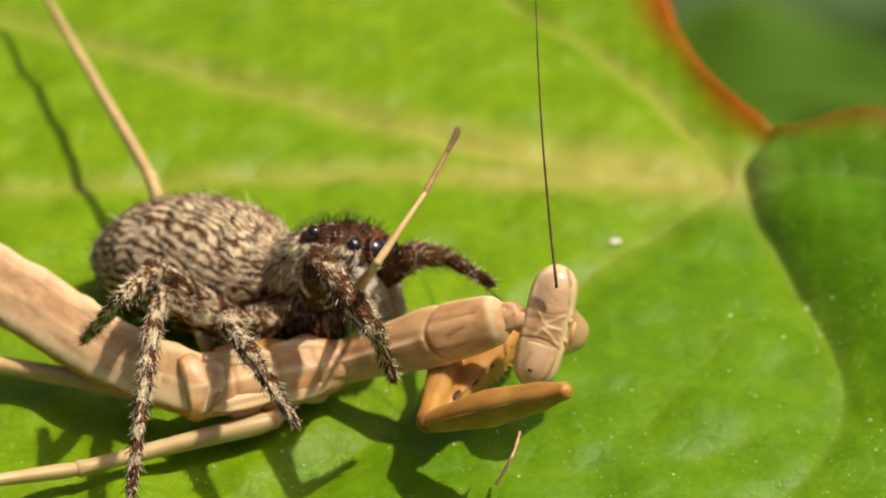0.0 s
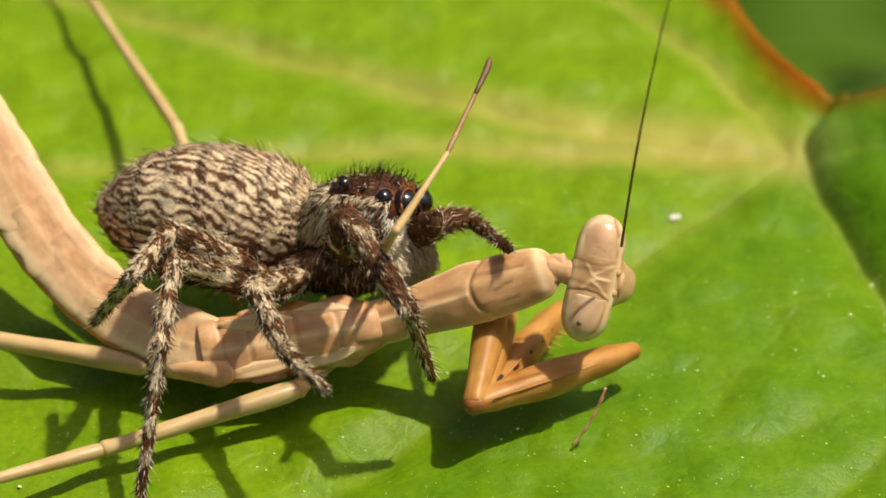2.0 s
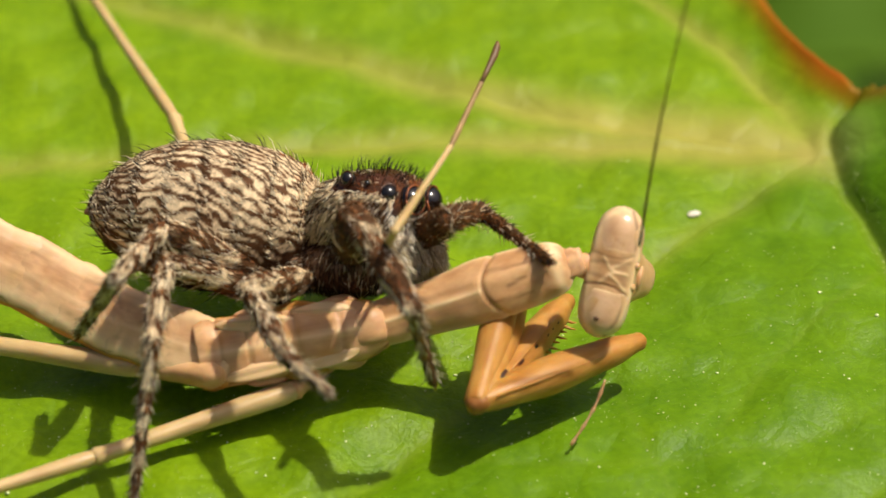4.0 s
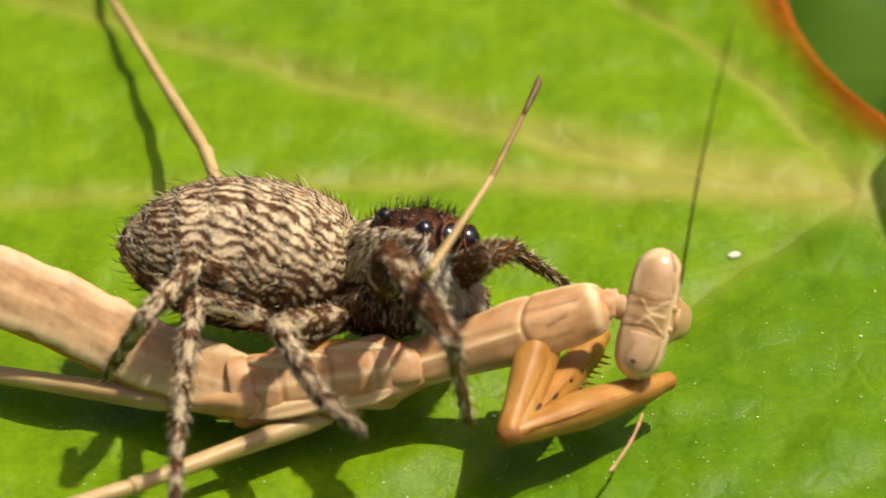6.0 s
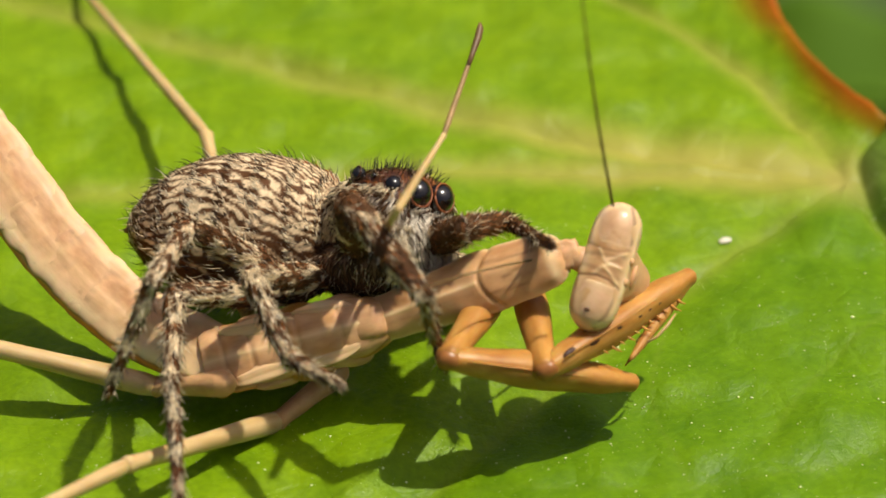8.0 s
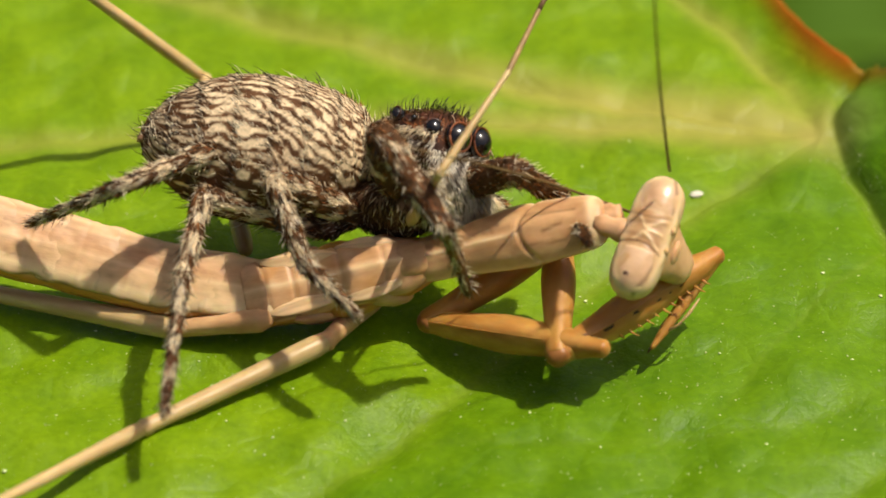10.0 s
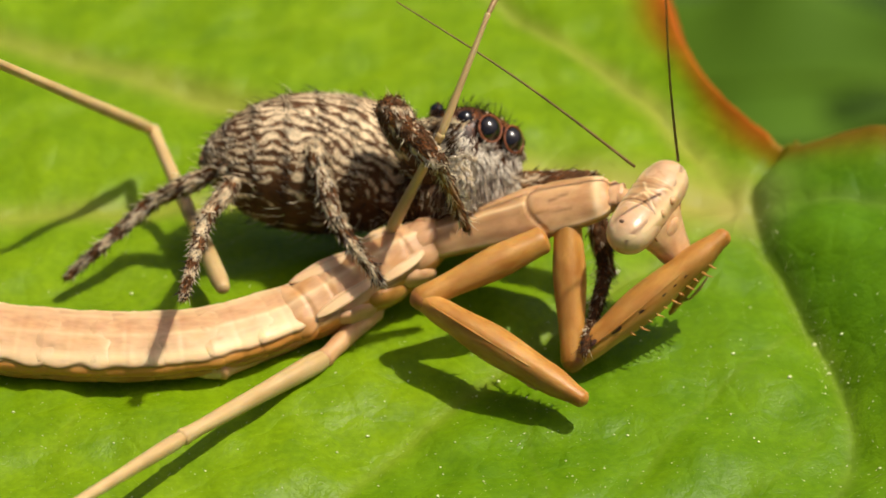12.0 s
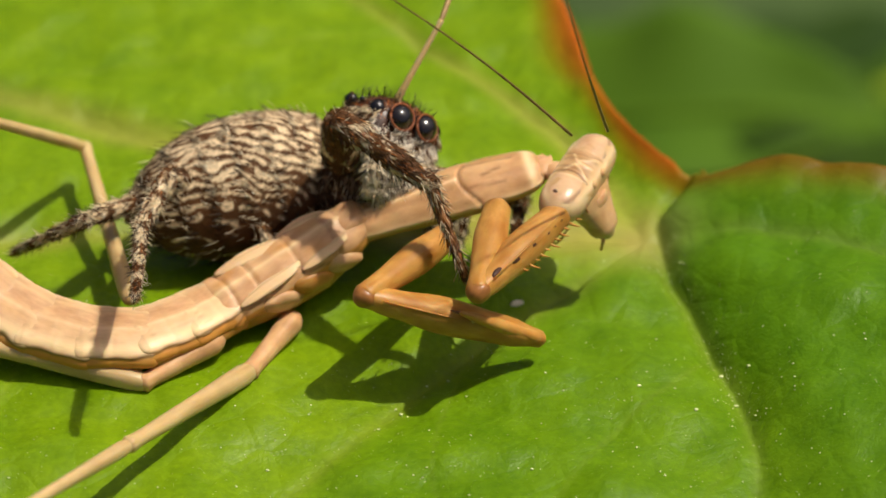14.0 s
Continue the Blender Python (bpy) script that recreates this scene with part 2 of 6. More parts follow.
def tube(points, radii, sides=8):
    """A tube through points in millimetres."""
    pts = [Vector(p) for p in points]
    verts, faces = [], []
    ref = Vector((0.13, 0.31, 0.94))
    for i, p in enumerate(pts):
        d = (pts[min(i + 1, len(pts) - 1)] - pts[max(i - 1, 0)]).normalized()
        a = d.cross(ref).normalized()
        b = a.cross(d)
        for k in range(sides):
            t = 2 * math.pi * k / sides
            q = p + (a * math.cos(t) + b * math.sin(t)) * radii[i]
            verts.append(tuple(q * MM))
    for i in range(len(pts) - 1):
        for k in range(sides):
            a, b = i * sides + k, i * sides + (k + 1) % sides
            faces.append((a, b, b + sides, a + sides))
    n = (len(pts) - 1) * sides
    faces.append(tuple(range(sides - 1, -1, -1)))
    faces.append(tuple(range(n, n + sides)))
    return verts, faces


def sculpt(rings, steps, sides, power=2.0, carve=None, marks=None):
    """A fine loft along x: rings joined smoothly, grooves and ridges carved along the normal, and lines painted by place."""
    verts, faces, cols = [], [], []
    x0, x1 = rings[0][0], rings[-1][0]
    xs = [r[0] for r in rings]
    dense = []
    for i in range(steps + 1):
        x = x0 + (x1 - x0) * i / steps
        k = min(max(sum(1 for v in xs if v <= x) - 1, 0), len(rings) - 2)
        p0, p1, p2, p3 = rings[max(k - 1, 0)], rings[k], rings[k + 1], rings[min(k + 2, len(rings) - 1)]
        span = p2[0] - p1[0]
        t = (x - p1[0]) / span
        row = [x]
        for c in range(1, 5):
            m1 = (p2[c] - p0[c]) / max(p2[0] - p0[0], 1e-6) * span
            m2 = (p3[c] - p1[c]) / max(p3[0] - p1[0], 1e-6) * span
            m1, m2 = [math.copysign(min(abs(m), 2.5 * abs(p2[c] - p1[c])), m) for m in (m1, m2)]
            row.append((2 * t ** 3 - 3 * t * t + 1) * p1[c] + (t ** 3 - 2 * t * t + t) * m1 + (3 * t * t - 2 * t ** 3) * p2[c] + (t ** 3 - t * t) * m2)
        dense.append(row)
    e = 2.0 / power
    for x, cy, cz, w, h in dense:
        for k in range(sides):
            a = 2 * math.pi * k / sides
            c, s = math.cos(a), math.sin(a)
            y, z = w * math.copysign(abs(c) ** e, c), h * math.copysign(abs(s) ** e, s)
            d = carve(x, math.degrees(a), y, z) if carve else 0.0
            verts.append((x * MM, (cy + y + d * c) * MM, (cz + z + d * s) * MM))
            cols.append(marks(x, math.degrees(a), y, z) if marks else (0, 0, 0))
    n = len(dense)
    for i in range(n - 1):
        for k in range(sides):
            a, q = i * sides + k, i * sides + (k + 1) % sides
            faces.append((q, q + sides, a + sides, a))
    faces.append(tuple(range(sides - 1, -1, -1)))
    faces.append(tuple(range((n - 1) * sides, n * sides)))
    return verts, faces, cols


def line_near(y, z, points, width):
    """How strongly a drawn line through points shows at a place."""
    d = float(distance_to(points, np.array([y]), np.array([z]))[0])
    return math.exp(-(d / width) ** 2)


def part(name, shape, mat, parent, label=""):
    ob = mesh_object(name, shape[0], shape[1], [mat], parent, label)
    if len(shape) > 2:
        col = ob.data.attributes.new("mark", "FLOAT_COLOR", "POINT")
        col.data.foreach_set("color", [v for c in shape[2] for v in (*[min(1.0, max(0.0, q)) for q in c], 1.0)])
    return ob


def fur(parent, shape, count, length, lean, rise, width, mats, pick, seed, keep=None, name="fur", curl=0.0):
    """Single hairs rooted on a shape: each a thin three-sided spike, combed along lean and raised by rise."""
    rng = np.random.default_rng(seed)
    v = np.array(shape[0])
    tris = []
    for f in shape[1]:
        for i in range(1, len(f) - 1):
            tris.append((f[0], f[i], f[i + 1]))
    tris = np.array(tris)
    a, b, c = v[tris[:, 0]], v[tris[:, 1]], v[tris[:, 2]]
    nrm = np.cross(b - a, c - a)
    area = np.linalg.norm(nrm, axis=1)
    nrm = nrm / np.maximum(area, 1e-18)[:, None]
    hub = v.mean(axis=0)
    flip = np.sum(nrm * ((a + b + c) / 3 - hub), axis=1) < 0
    nrm[flip] *= -1
    at = rng.choice(len(tris), size=count, p=area / area.sum())
    r1, r2 = np.sqrt(rng.random(count)), rng.random(count)
    root = (1 - r1)[:, None] * a[at] + (r1 * (1 - r2))[:, None] * b[at] + (r1 * r2)[:, None] * c[at]
    n = nrm[at]
    if keep is not None:
        ok = np.array([keep(p / MM, q) for p, q in zip(root, n)])
        root, n = root[ok], n[ok]
    count = len(root)
    way = np.array(lean)[None, :] + rng.normal(0, 0.28, (count, 3))
    way -= np.sum(way * n, axis=1)[:, None] * n
    way /= np.maximum(np.linalg.norm(way, axis=1), 1e-9)[:, None]
    way = way + n * (rise * (0.6 + 0.8 * rng.random(count)))[:, None]
    way /= np.linalg.norm(way, axis=1)[:, None]
    long = length * MM * (0.6 + 0.8 * rng.random(count))
    side = np.cross(way, n)
    side /= np.maximum(np.linalg.norm(side, axis=1), 1e-9)[:, None]
    up = np.cross(side, way)
    w = width * MM * (0.7 + 0.6 * rng.random(count))
    verts = np.empty((count, 7, 3))
    base = root - n * (0.3 * width * MM)
    middle = base + way * (long * 0.55)[:, None] + up * (curl * long * 0.12)[:, None]
    for k in range(3):
        t = 2 * math.pi * k / 3
        off = side * math.cos(t) + up * math.sin(t)
        verts[:, k] = base + off * w[:, None]
        verts[:, 3 + k] = middle + off * (w * 0.75)[:, None]
    verts[:, 6] = base + way * long[:, None] - up * (curl * long * 0.1)[:, None]
    one = np.array([(0, 1, 4), (0, 4, 3), (1, 2, 5), (1, 5, 4), (2, 0, 3), (2, 3, 5), (3, 4, 6), (4, 5, 6), (5, 3, 6)])
    faces = (one[None] + 7 * np.arange(count)[:, None, None]).reshape(-1, 3)
    which = np.repeat([pick(p / MM, rng) for p in root], 9)
    me = bpy.data.meshes.new(name)
    me.from_pydata(verts.reshape(-1, 3).tolist(), [], faces.tolist())
    for m in mats:
        me.materials.append(m)
    me.polygons.foreach_set("material_index", which.astype(int).tolist())
    me.polygons.foreach_set("use_smooth", [True] * len(me.polygons))
    ob = new(name, me)
    ob.parent = parent
    return tagged(ob, kind="stuff")


# ---- the leaf ----
NOTCH = (9.62, 5.62)
STALK = (8.42, 3.75)
VEINS = [
    ([STALK, (6.6, 7.6), (3.1, 11.9), (-1, 17), (-6, 24)], 0.16),
    ([STALK, (4.8, 4.5), (1.5, 5.6), (-5.2, 8.6), (-14, 12.6), (-26, 18)], 0.22),
    ([STALK, (3.0, 4.0), (-1.1, 4.1), (-10.1, 3.2), (-26, 2.0)], 0.20),
    ([STALK, (6.9, 2.1), (4.4, -0.3), (-1.0, -6.8), (-5, -11), (-10, -20)], 0.13),
    ([STALK, (8.9, 2.1), (9.3, 1.2), (9.7, -0.5), (10.15, -2.0), (10.3, -4.5), (9.5, -6.6), (7.3, -9.0), (2, -14)], 0.10),
    ([STALK, (11.2, 2.8), (15.0, 0.5), (24, -6)], 0.12),
    ([(-1.0, -6.8), (3.9, -7.0), (8.5, -5.6), (10.4, -2.3)], 0.05),
    ([(4.4, -0.3), (3.6, -4.2), (4.6, -8.0)], 0.045),
    ([(9.5, -0.4), (9.0, -1.1), (7.8, -2.5), (6.8, -3.9), (5.6, -6.0)], 0.06),
    ([(-5.2, 8.6), (-8, 6.2), (-9.5, 3.3)], 0.05),
    ([(1.5, 5.6), (-1.0, 5.0), (-3.0, 4.0)], 0.04),
    ([(-1.1, 4.1), (-4.5, 0.5), (-6.2, -4.8)], 0.05),
    ([(-10.1, 3.2), (-12.5, -2.0), (-14, -8)], 0.05),
    ([(3.1, 11.9), (-2, 10.6), (-7.0, 9.4)], 0.05),
]


def distance_to(line, x, y):
    best = np.full(x.shape, 1e9)
    for (ax, ay), (bx, by) in zip(line, line[1:]):
        dx, dy = bx - ax, by - ay
        u = np.clip(((x - ax) * dx + (y - ay) * dy) / (dx * dx + dy * dy), 0, 1)
        best = np.minimum(best, np.hypot(x - ax - u * dx, y - ay - u * dy))
    return best


def smoothed(line, steps=8):
    pts = [Vector((*p, 0)) for p in line]
    out = []
    for i in range(len(pts) - 1):
        p0, p1, p2, p3 = pts[max(i - 1, 0)], pts[i], pts[i + 1], pts[min(i + 2, len(pts) - 1)]
        for k in range(steps):
            t = k / steps
            q = 0.5 * ((2 * p1) + (p2 - p0) * t + (2 * p0 - 5 * p1 + 4 * p2 - p3) * t * t + (3 * p1 - p0 - 3 * p2 + p3) * t ** 3)
            out.append((q.x, q.y))
    out.append((pts[-1].x, pts[-1].y))
    return out


def lobe_side(x, y):
    """How far a place lies beyond the line where the far lobe folds up over the rest of the blade."""
    return x - np.interp(y, [-30, -9, -4.5, -2, -0.5, 1.2, 2.1, 4.1, 4.5, 5.0, 5.5], [16, 11.2, 10.5, 10.15, 9.7, 9.25, 8.92, 8.7, 8.8, 9.05, 9.55])


def leaf_height(x, y):
    """Height of the blade in millimetres: sunken veins and puffed panels between them."""
    main = np.full(x.shape, 1e9)
    for line, _ in VEINS[:6]:
        main = np.minimum(main, distance_to(smoothed(line), x, y))
    small = np.full(x.shape, 1e9)
    for line, _ in VEINS[6:]:
        small = np.minimum(small, distance_to(smoothed(line), x, y))
    z = 0.34 * (1 - np.exp(-main / 0.9)) - 0.30 + 0.07 * (1 - np.exp(-small / 0.5))
    z += 0.05 * np.sin(x * 1.1 + 0.5 * y) * np.sin(y * 0.9 - 0.4 * x)
    for k in range(12):
        turn, wave = 2.4 * k, 0.7 + 0.22 * k
        z += 0.010 * wave * np.sin((x * math.cos(turn) + y * math.sin(turn)) * 6.28 / wave + 1.7 * k + 0.8 * np.sin(0.7 * x - 0.5 * y + k))
    # the lobe beyond the stalk lifts towards the notch, and the near panels sink towards the viewer
    lobe = np.clip(lobe_side(x, y), 0, 4) * np.clip((y + 9) / 9.0, 0, 1)
    z += 0.9 * (1 - np.exp(-lobe / 1.1)) + 0.12 * lobe
    z -= 0.13 * np.exp(-(lobe_side(x, y) / 0.18) ** 2) * np.clip((y + 2.5) / 4.0, 0, 1)
    z -= 0.02 * np.clip(-7 - y, 0, 30) ** 1.3
    return z


def build_leaf():
    a0, a1 = radians(114.0), radians(344.0)
    nt = 460
    radii = [0.0]
    step = 0.10
    while radii[-1] < 60:
        radii.append(radii[-1] + step)
        if radii[-1] > 23:
            step *= 1.12
    th, rr = np.meshgrid(np.linspace(a0, a1, nt), np.array(radii), indexing="ij")
    wave = 0.35 * np.sin(rr * 0.55) * np.exp(-((th - a0) * 3) ** 2) + 0.3 * np.sin(rr * 0.8 + 1) * np.exp(-((a1 - th) * 3) ** 2)
    bend = th + np.where(th < radians(180), -0.006 * rr * np.exp(-((th - a0) * 2) ** 2), 0.012 * rr * np.exp(-((a1 - th) * 2) ** 2)) * np.clip(rr / 4, 0, 1)
    x = NOTCH[0] + rr * np.cos(bend) - wave * np.sin(bend)
    y = NOTCH[1] + rr * np.sin(bend) + wave * np.cos(bend)
    edge0, edge1 = (th - a0) * rr, (a1 - th) * rr
    z = leaf_height(x, y)
    z += 0.5 * np.exp(-(edge0 / 0.7) ** 2) - 1.0 * np.exp(-(edge0 / 0.22) ** 2)
    z += 0.12 * np.exp(-(edge1 / 0.5) ** 2) - 0.5 * np.exp(-(edge1 / 0.15) ** 2)
    z -= 0.004 * np.clip(rr - 20, 0, 60) ** 1.7
    vein = np.zeros(x.shape)
    for i, (line, width) in enumerate(VEINS):
        d = distance_to(smoothed(line), x, y)
        far = np.hypot(x - STALK[0], y - STALK[1])
        wide = width * (1.7 if i in (1, 2) else 1) * (1 + 2.4 * np.exp(-far / 6.0) * (i < 6))
        strength = (0.34, 0.60, 0.55)[i] if i < 3 else (0.16 if i < 6 else 0.10)
        vein = np.maximum(vein, strength * (0.45 + 0.55 * np.exp(-np.clip(far - 5, 0, 99) / 5.0)) * np.exp(-(d / wide) ** 2))
    vein = np.maximum(vein, 0.75 * np.exp(-(np.hypot(x - STALK[0] + 0.2, y - STALK[1]) / 0.9) ** 2))
    red = np.maximum(0.97 * np.exp(-(edge0 / (0.80 + 0.12 * np.sin(rr * 1.3))) ** 3), 0.75 * np.exp(-(edge1 / 0.9) ** 2))
    red *= np.clip((np.hypot(x - NOTCH[0], y - NOTCH[1]) + 0.3) / 0.8, 0.3, 1)
    # the panels beyond the oblique vein and the far lobe are a deeper green, with the shade of their tilt painted in
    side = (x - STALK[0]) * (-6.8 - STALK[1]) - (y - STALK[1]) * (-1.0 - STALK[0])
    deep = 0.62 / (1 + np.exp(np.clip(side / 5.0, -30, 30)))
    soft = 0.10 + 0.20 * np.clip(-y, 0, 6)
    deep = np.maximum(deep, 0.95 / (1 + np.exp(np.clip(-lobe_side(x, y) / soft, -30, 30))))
    nr = len(radii)
    verts = np.stack([x, y, z], axis=-1).reshape(-1, 3) * MM
    idx = np.arange(nt * nr).reshape(nt, nr)
    faces = np.stack([idx[:-1, :-1], idx[:-1, 1:], idx[1:, 1:], idx[1:, :-1]], axis=-1).reshape(-1, 4)
    me = bpy.data.meshes.new("leaf")
    me.from_pydata(verts.tolist(), [], faces.tolist())
    me.materials.append(LEAF)
    me.polygons.foreach_set("use_smooth", [True] * len(me.polygons))
    col = me.attributes.new("pigment_shade", "FLOAT_COLOR", "POINT")
    data = np.zeros((len(verts), 4))
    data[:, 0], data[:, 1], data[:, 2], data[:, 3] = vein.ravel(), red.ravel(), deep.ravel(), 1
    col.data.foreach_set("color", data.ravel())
    ob = new("leaf", me)
    sol = ob.modifiers.new("thickness", "SOLIDIFY")
    sol.thickness = 0.00022
    sol.offset = -1
    return tagged(ob, "bright green heart-shaped leaf with sunken veins and red rim", "leaf", kind="structure")


build_leaf()


def far_foliage():
    """Leaves of the undergrowth well below, seen only past the notch."""
    m, tree, p = material("undergrowth_leaf")
    n = noise_at(tree, 90, 3)
    g = tree.nodes.new("ShaderNodeObjectInfo")
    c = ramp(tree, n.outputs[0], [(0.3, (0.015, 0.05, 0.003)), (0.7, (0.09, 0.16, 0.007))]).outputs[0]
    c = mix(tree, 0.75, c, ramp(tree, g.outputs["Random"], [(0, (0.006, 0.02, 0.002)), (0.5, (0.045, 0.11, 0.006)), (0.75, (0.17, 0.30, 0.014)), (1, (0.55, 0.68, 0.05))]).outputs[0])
    tree.links.new(c, p.inputs["Base Color"])
    p.inputs["Roughness"].default_value = 0.7
    p.inputs["Specular IOR Level"].default_value = 0.15
    rng = random.Random(5)
    verts, faces = [], []
    n_u, n_v = 24, 12
    for i in range(n_u + 1):
        u = i / n_u
        w = 9 * math.sin(math.pi * min(1, u * 0.97 + 0.02)) ** 0.75
        for j in range(n_v + 1):
            k = 2 * j / n_v - 1
            verts.append(((u * 22 - 11) * MM, k * w * 0.62 * MM, (1.2 * abs(k) ** 1.3 * w / 9 - 2.5 * (u - 0.5) ** 2 * 4 + 0.4 * math.sin(u * 20) * abs(k)) * MM))
    for i in range(n_u):
        for j in range(n_v):
            a = i * (n_v + 1) + j
            faces.append((a, a + n_v + 1, a + n_v + 2, a + 1))
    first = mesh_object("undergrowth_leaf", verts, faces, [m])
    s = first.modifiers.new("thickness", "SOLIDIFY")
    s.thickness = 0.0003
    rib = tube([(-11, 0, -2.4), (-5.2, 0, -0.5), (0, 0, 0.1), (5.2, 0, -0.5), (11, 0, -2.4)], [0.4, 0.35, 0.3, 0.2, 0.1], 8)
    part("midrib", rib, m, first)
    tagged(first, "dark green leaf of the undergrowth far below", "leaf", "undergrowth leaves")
    spots = []
    for row in range(9):
        for k in range(6):
            away = 18 + 9 * row
            spots.append((-24 + 15 * k + rng.uniform(-6, 6) + 0.25 * away, away + rng.uniform(-4, 4), -13 - 0.5 * away + rng.uniform(-5, 3), rng.uniform(0, 360)))
    for i, (x, y, z, turn) in enumerate(spots):
        pose_here = pose(x * MM, y * MM, z * MM, rng.uniform(-25, 25), rng.uniform(-25, 25), turn)
        if i == 0:
            first.matrix_basis = pose_here
        else:
            copy_thing(first, pose_here)
    gm, gt, gp = material("soil")
    k = noise_at(gt, 60, 4)
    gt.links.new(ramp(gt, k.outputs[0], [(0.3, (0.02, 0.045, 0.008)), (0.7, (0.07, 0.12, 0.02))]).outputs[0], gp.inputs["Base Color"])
    gp.inputs["Roughness"].default_value = 0.9
    size, cells = 3.0, 40
    vs = [((i / cells - 0.5) * size, (j / cells - 0.5) * size, -0.075 + 0.006 * noise.noise((i * 0.7, j * 0.7, 0))) for j in range(cells + 1) for i in range(cells + 1)]
    fs = [(j * (cells + 1) + i, j * (cells + 1) + i + 1, (j + 1) * (cells + 1) + i + 1, (j + 1) * (cells + 1) + i) for j in range(cells) for i in range(cells)]
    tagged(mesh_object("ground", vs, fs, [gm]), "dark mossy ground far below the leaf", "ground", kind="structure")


far_foliage()

# ---- where the animals are, in millimetres ----
MANTIS_PATH = [
    (0, (-0.93, -4.63, 1.07)),
    (0.5, (-1.30, -4.82, 1.84)),
    (1, (-1.46, -4.82, 1.98)),
    (1.5, (-1.45, -4.82, 1.88)),
    (2, (-1.51, -4.82, 1.82)),
    (2.5, (-1.48, -4.82, 1.75)),
    (3, (-1.51, -4.82, 1.76)),
]
MANTIS_PATH += [
    (5.5, (-1.56, -4.82, 1.80)),
    (5.9, (-1.63, -4.81, 1.77)),
    (6.3, (-1.63, -4.81, 1.77)),
    (6.5, (-1.96, -4.31, 2.10)),
    (7, (-2.09, -4.22, 2.12)),
    (7.5, (-2.58, -4.12, 2.41)),
    (8, (-2.22, -4.23, 2.12)),
]
MANTIS_PATH += [
    (8.5, (-2.10, -4.33, 2.06)),
    (9, (-1.67, -4.47, 1.85)),
    (11.3, (-0.03, -1.20, 1.37)),
    (11.5, (-0.05, -1.20, 1.34)),
    (12, (1.39, 0.50, 1.43)),
    (12.5, (1.48, 1.80, 1.48)),
    (13, (1.53, 1.80, 1.32)),
]
MANTIS_PATH += [
    (13.5, (1.70, 1.80, 1.50)),
    (14, (1.87, 1.80, 1.67)),
]
SPIDER_EYE_PATH = [
    (0, (-0.44, -3.52, 3.47)),
    (0.5, (-0.81, -3.54, 4.18)),
    (1, (-0.92, -3.52, 4.38)),
    (1.5, (-0.98, -3.53, 4.27)),
    (2, (-1.08, -3.53, 4.27)),
    (2.5, (-1.06, -3.53, 4.20)),
    (3, (-1.07, -3.54, 4.23)),
]
SPIDER_EYE_PATH += [
    (5.5, (-1.13, -3.54, 4.22)),
    (6, (-1.20, -3.50, 4.28)),
    (6.3, (-1.22, -3.35, 4.47)),
    (6.5, (-1.88, -3.03, 4.71)),
    (7, (-1.81, -2.93, 4.54)),
    (7.5, (-2.26, -2.80, 4.86)),
    (8, (-1.72, -2.95, 4.69)),
]
SPIDER_EYE_PATH += [
    (8.5, (-1.60, -3.00, 4.71)),
    (9, (-1.17, -3.16, 4.37)),
    (9.2, (-1.04, -3.24, 4.36)),
    (11.3, (0.92, 0.10, 3.81)),
    (11.5, (0.89, 0.07, 3.75)),
    (12, (2.26, 1.80, 3.81)),
    (12.5, (2.13, 3.10, 3.76)),
]
SPIDER_EYE_PATH += [
    (13, (2.27, 3.10, 3.71)),
    (13.5, (2.29, 3.11, 3.82)),
    (14, (2.47, 3.17, 3.87)),
]
SPIDER_ABDOMEN = [
    (0, (-6.35, -0.47, 1.30)),
    (1, (-7.10, -1.09, 2.85)),
    (3, (-7.25, -1.42, 2.78)),
    (6.3, (-7.50, -2.25, 3.68)),
    (6.5, (-7.69, -0.74, 2.45)),
    (7.5, (-7.60, 0.01, 2.15)),
    (8.5, (-7.45, -1.22, 2.89)),
]
SPIDER_ABDOMEN += [
    (9, (-7.34, -1.98, 3.56)),
    (11.5, (-4.98, 1.60, 3.27)),
    (12.5, (-3.53, 3.12, 1.75)),
    (13.5, (-3.30, 2.93, 1.70)),
    (14, (-3.26, 2.99, 1.45)),
]
SPIDER_LEG_1 = [
    (0, (-1.17, -4.67, 3.99), (0.06, -6.96, 3.90), (0.41, -6.19, 1.97)),
    (1, (-1.83, -4.76, 4.84), (-0.39, -6.75, 3.97), (0.13, -6.48, 1.95)),
    (3, (-1.76, -4.77, 4.69), (-0.55, -6.95, 3.94), (-0.18, -6.61, 1.90)),
    (6.3, (-1.92, -4.70, 4.90), (-0.68, -6.97, 4.62), (-0.36, -6.86, 2.54)),
    (6.5, (-2.72, -4.12, 5.22), (-1.13, -6.01, 4.39), (-0.44, -5.86, 2.42)),
    (7, (-2.53, -3.90, 5.11), (-1.03, -5.86, 4.28), (-0.47, -5.68, 2.27)),
    (7.5, (-3.29, -4.06, 5.30), (-1.64, -5.98, 4.66), (-1.42, -5.33, 2.68)),
]
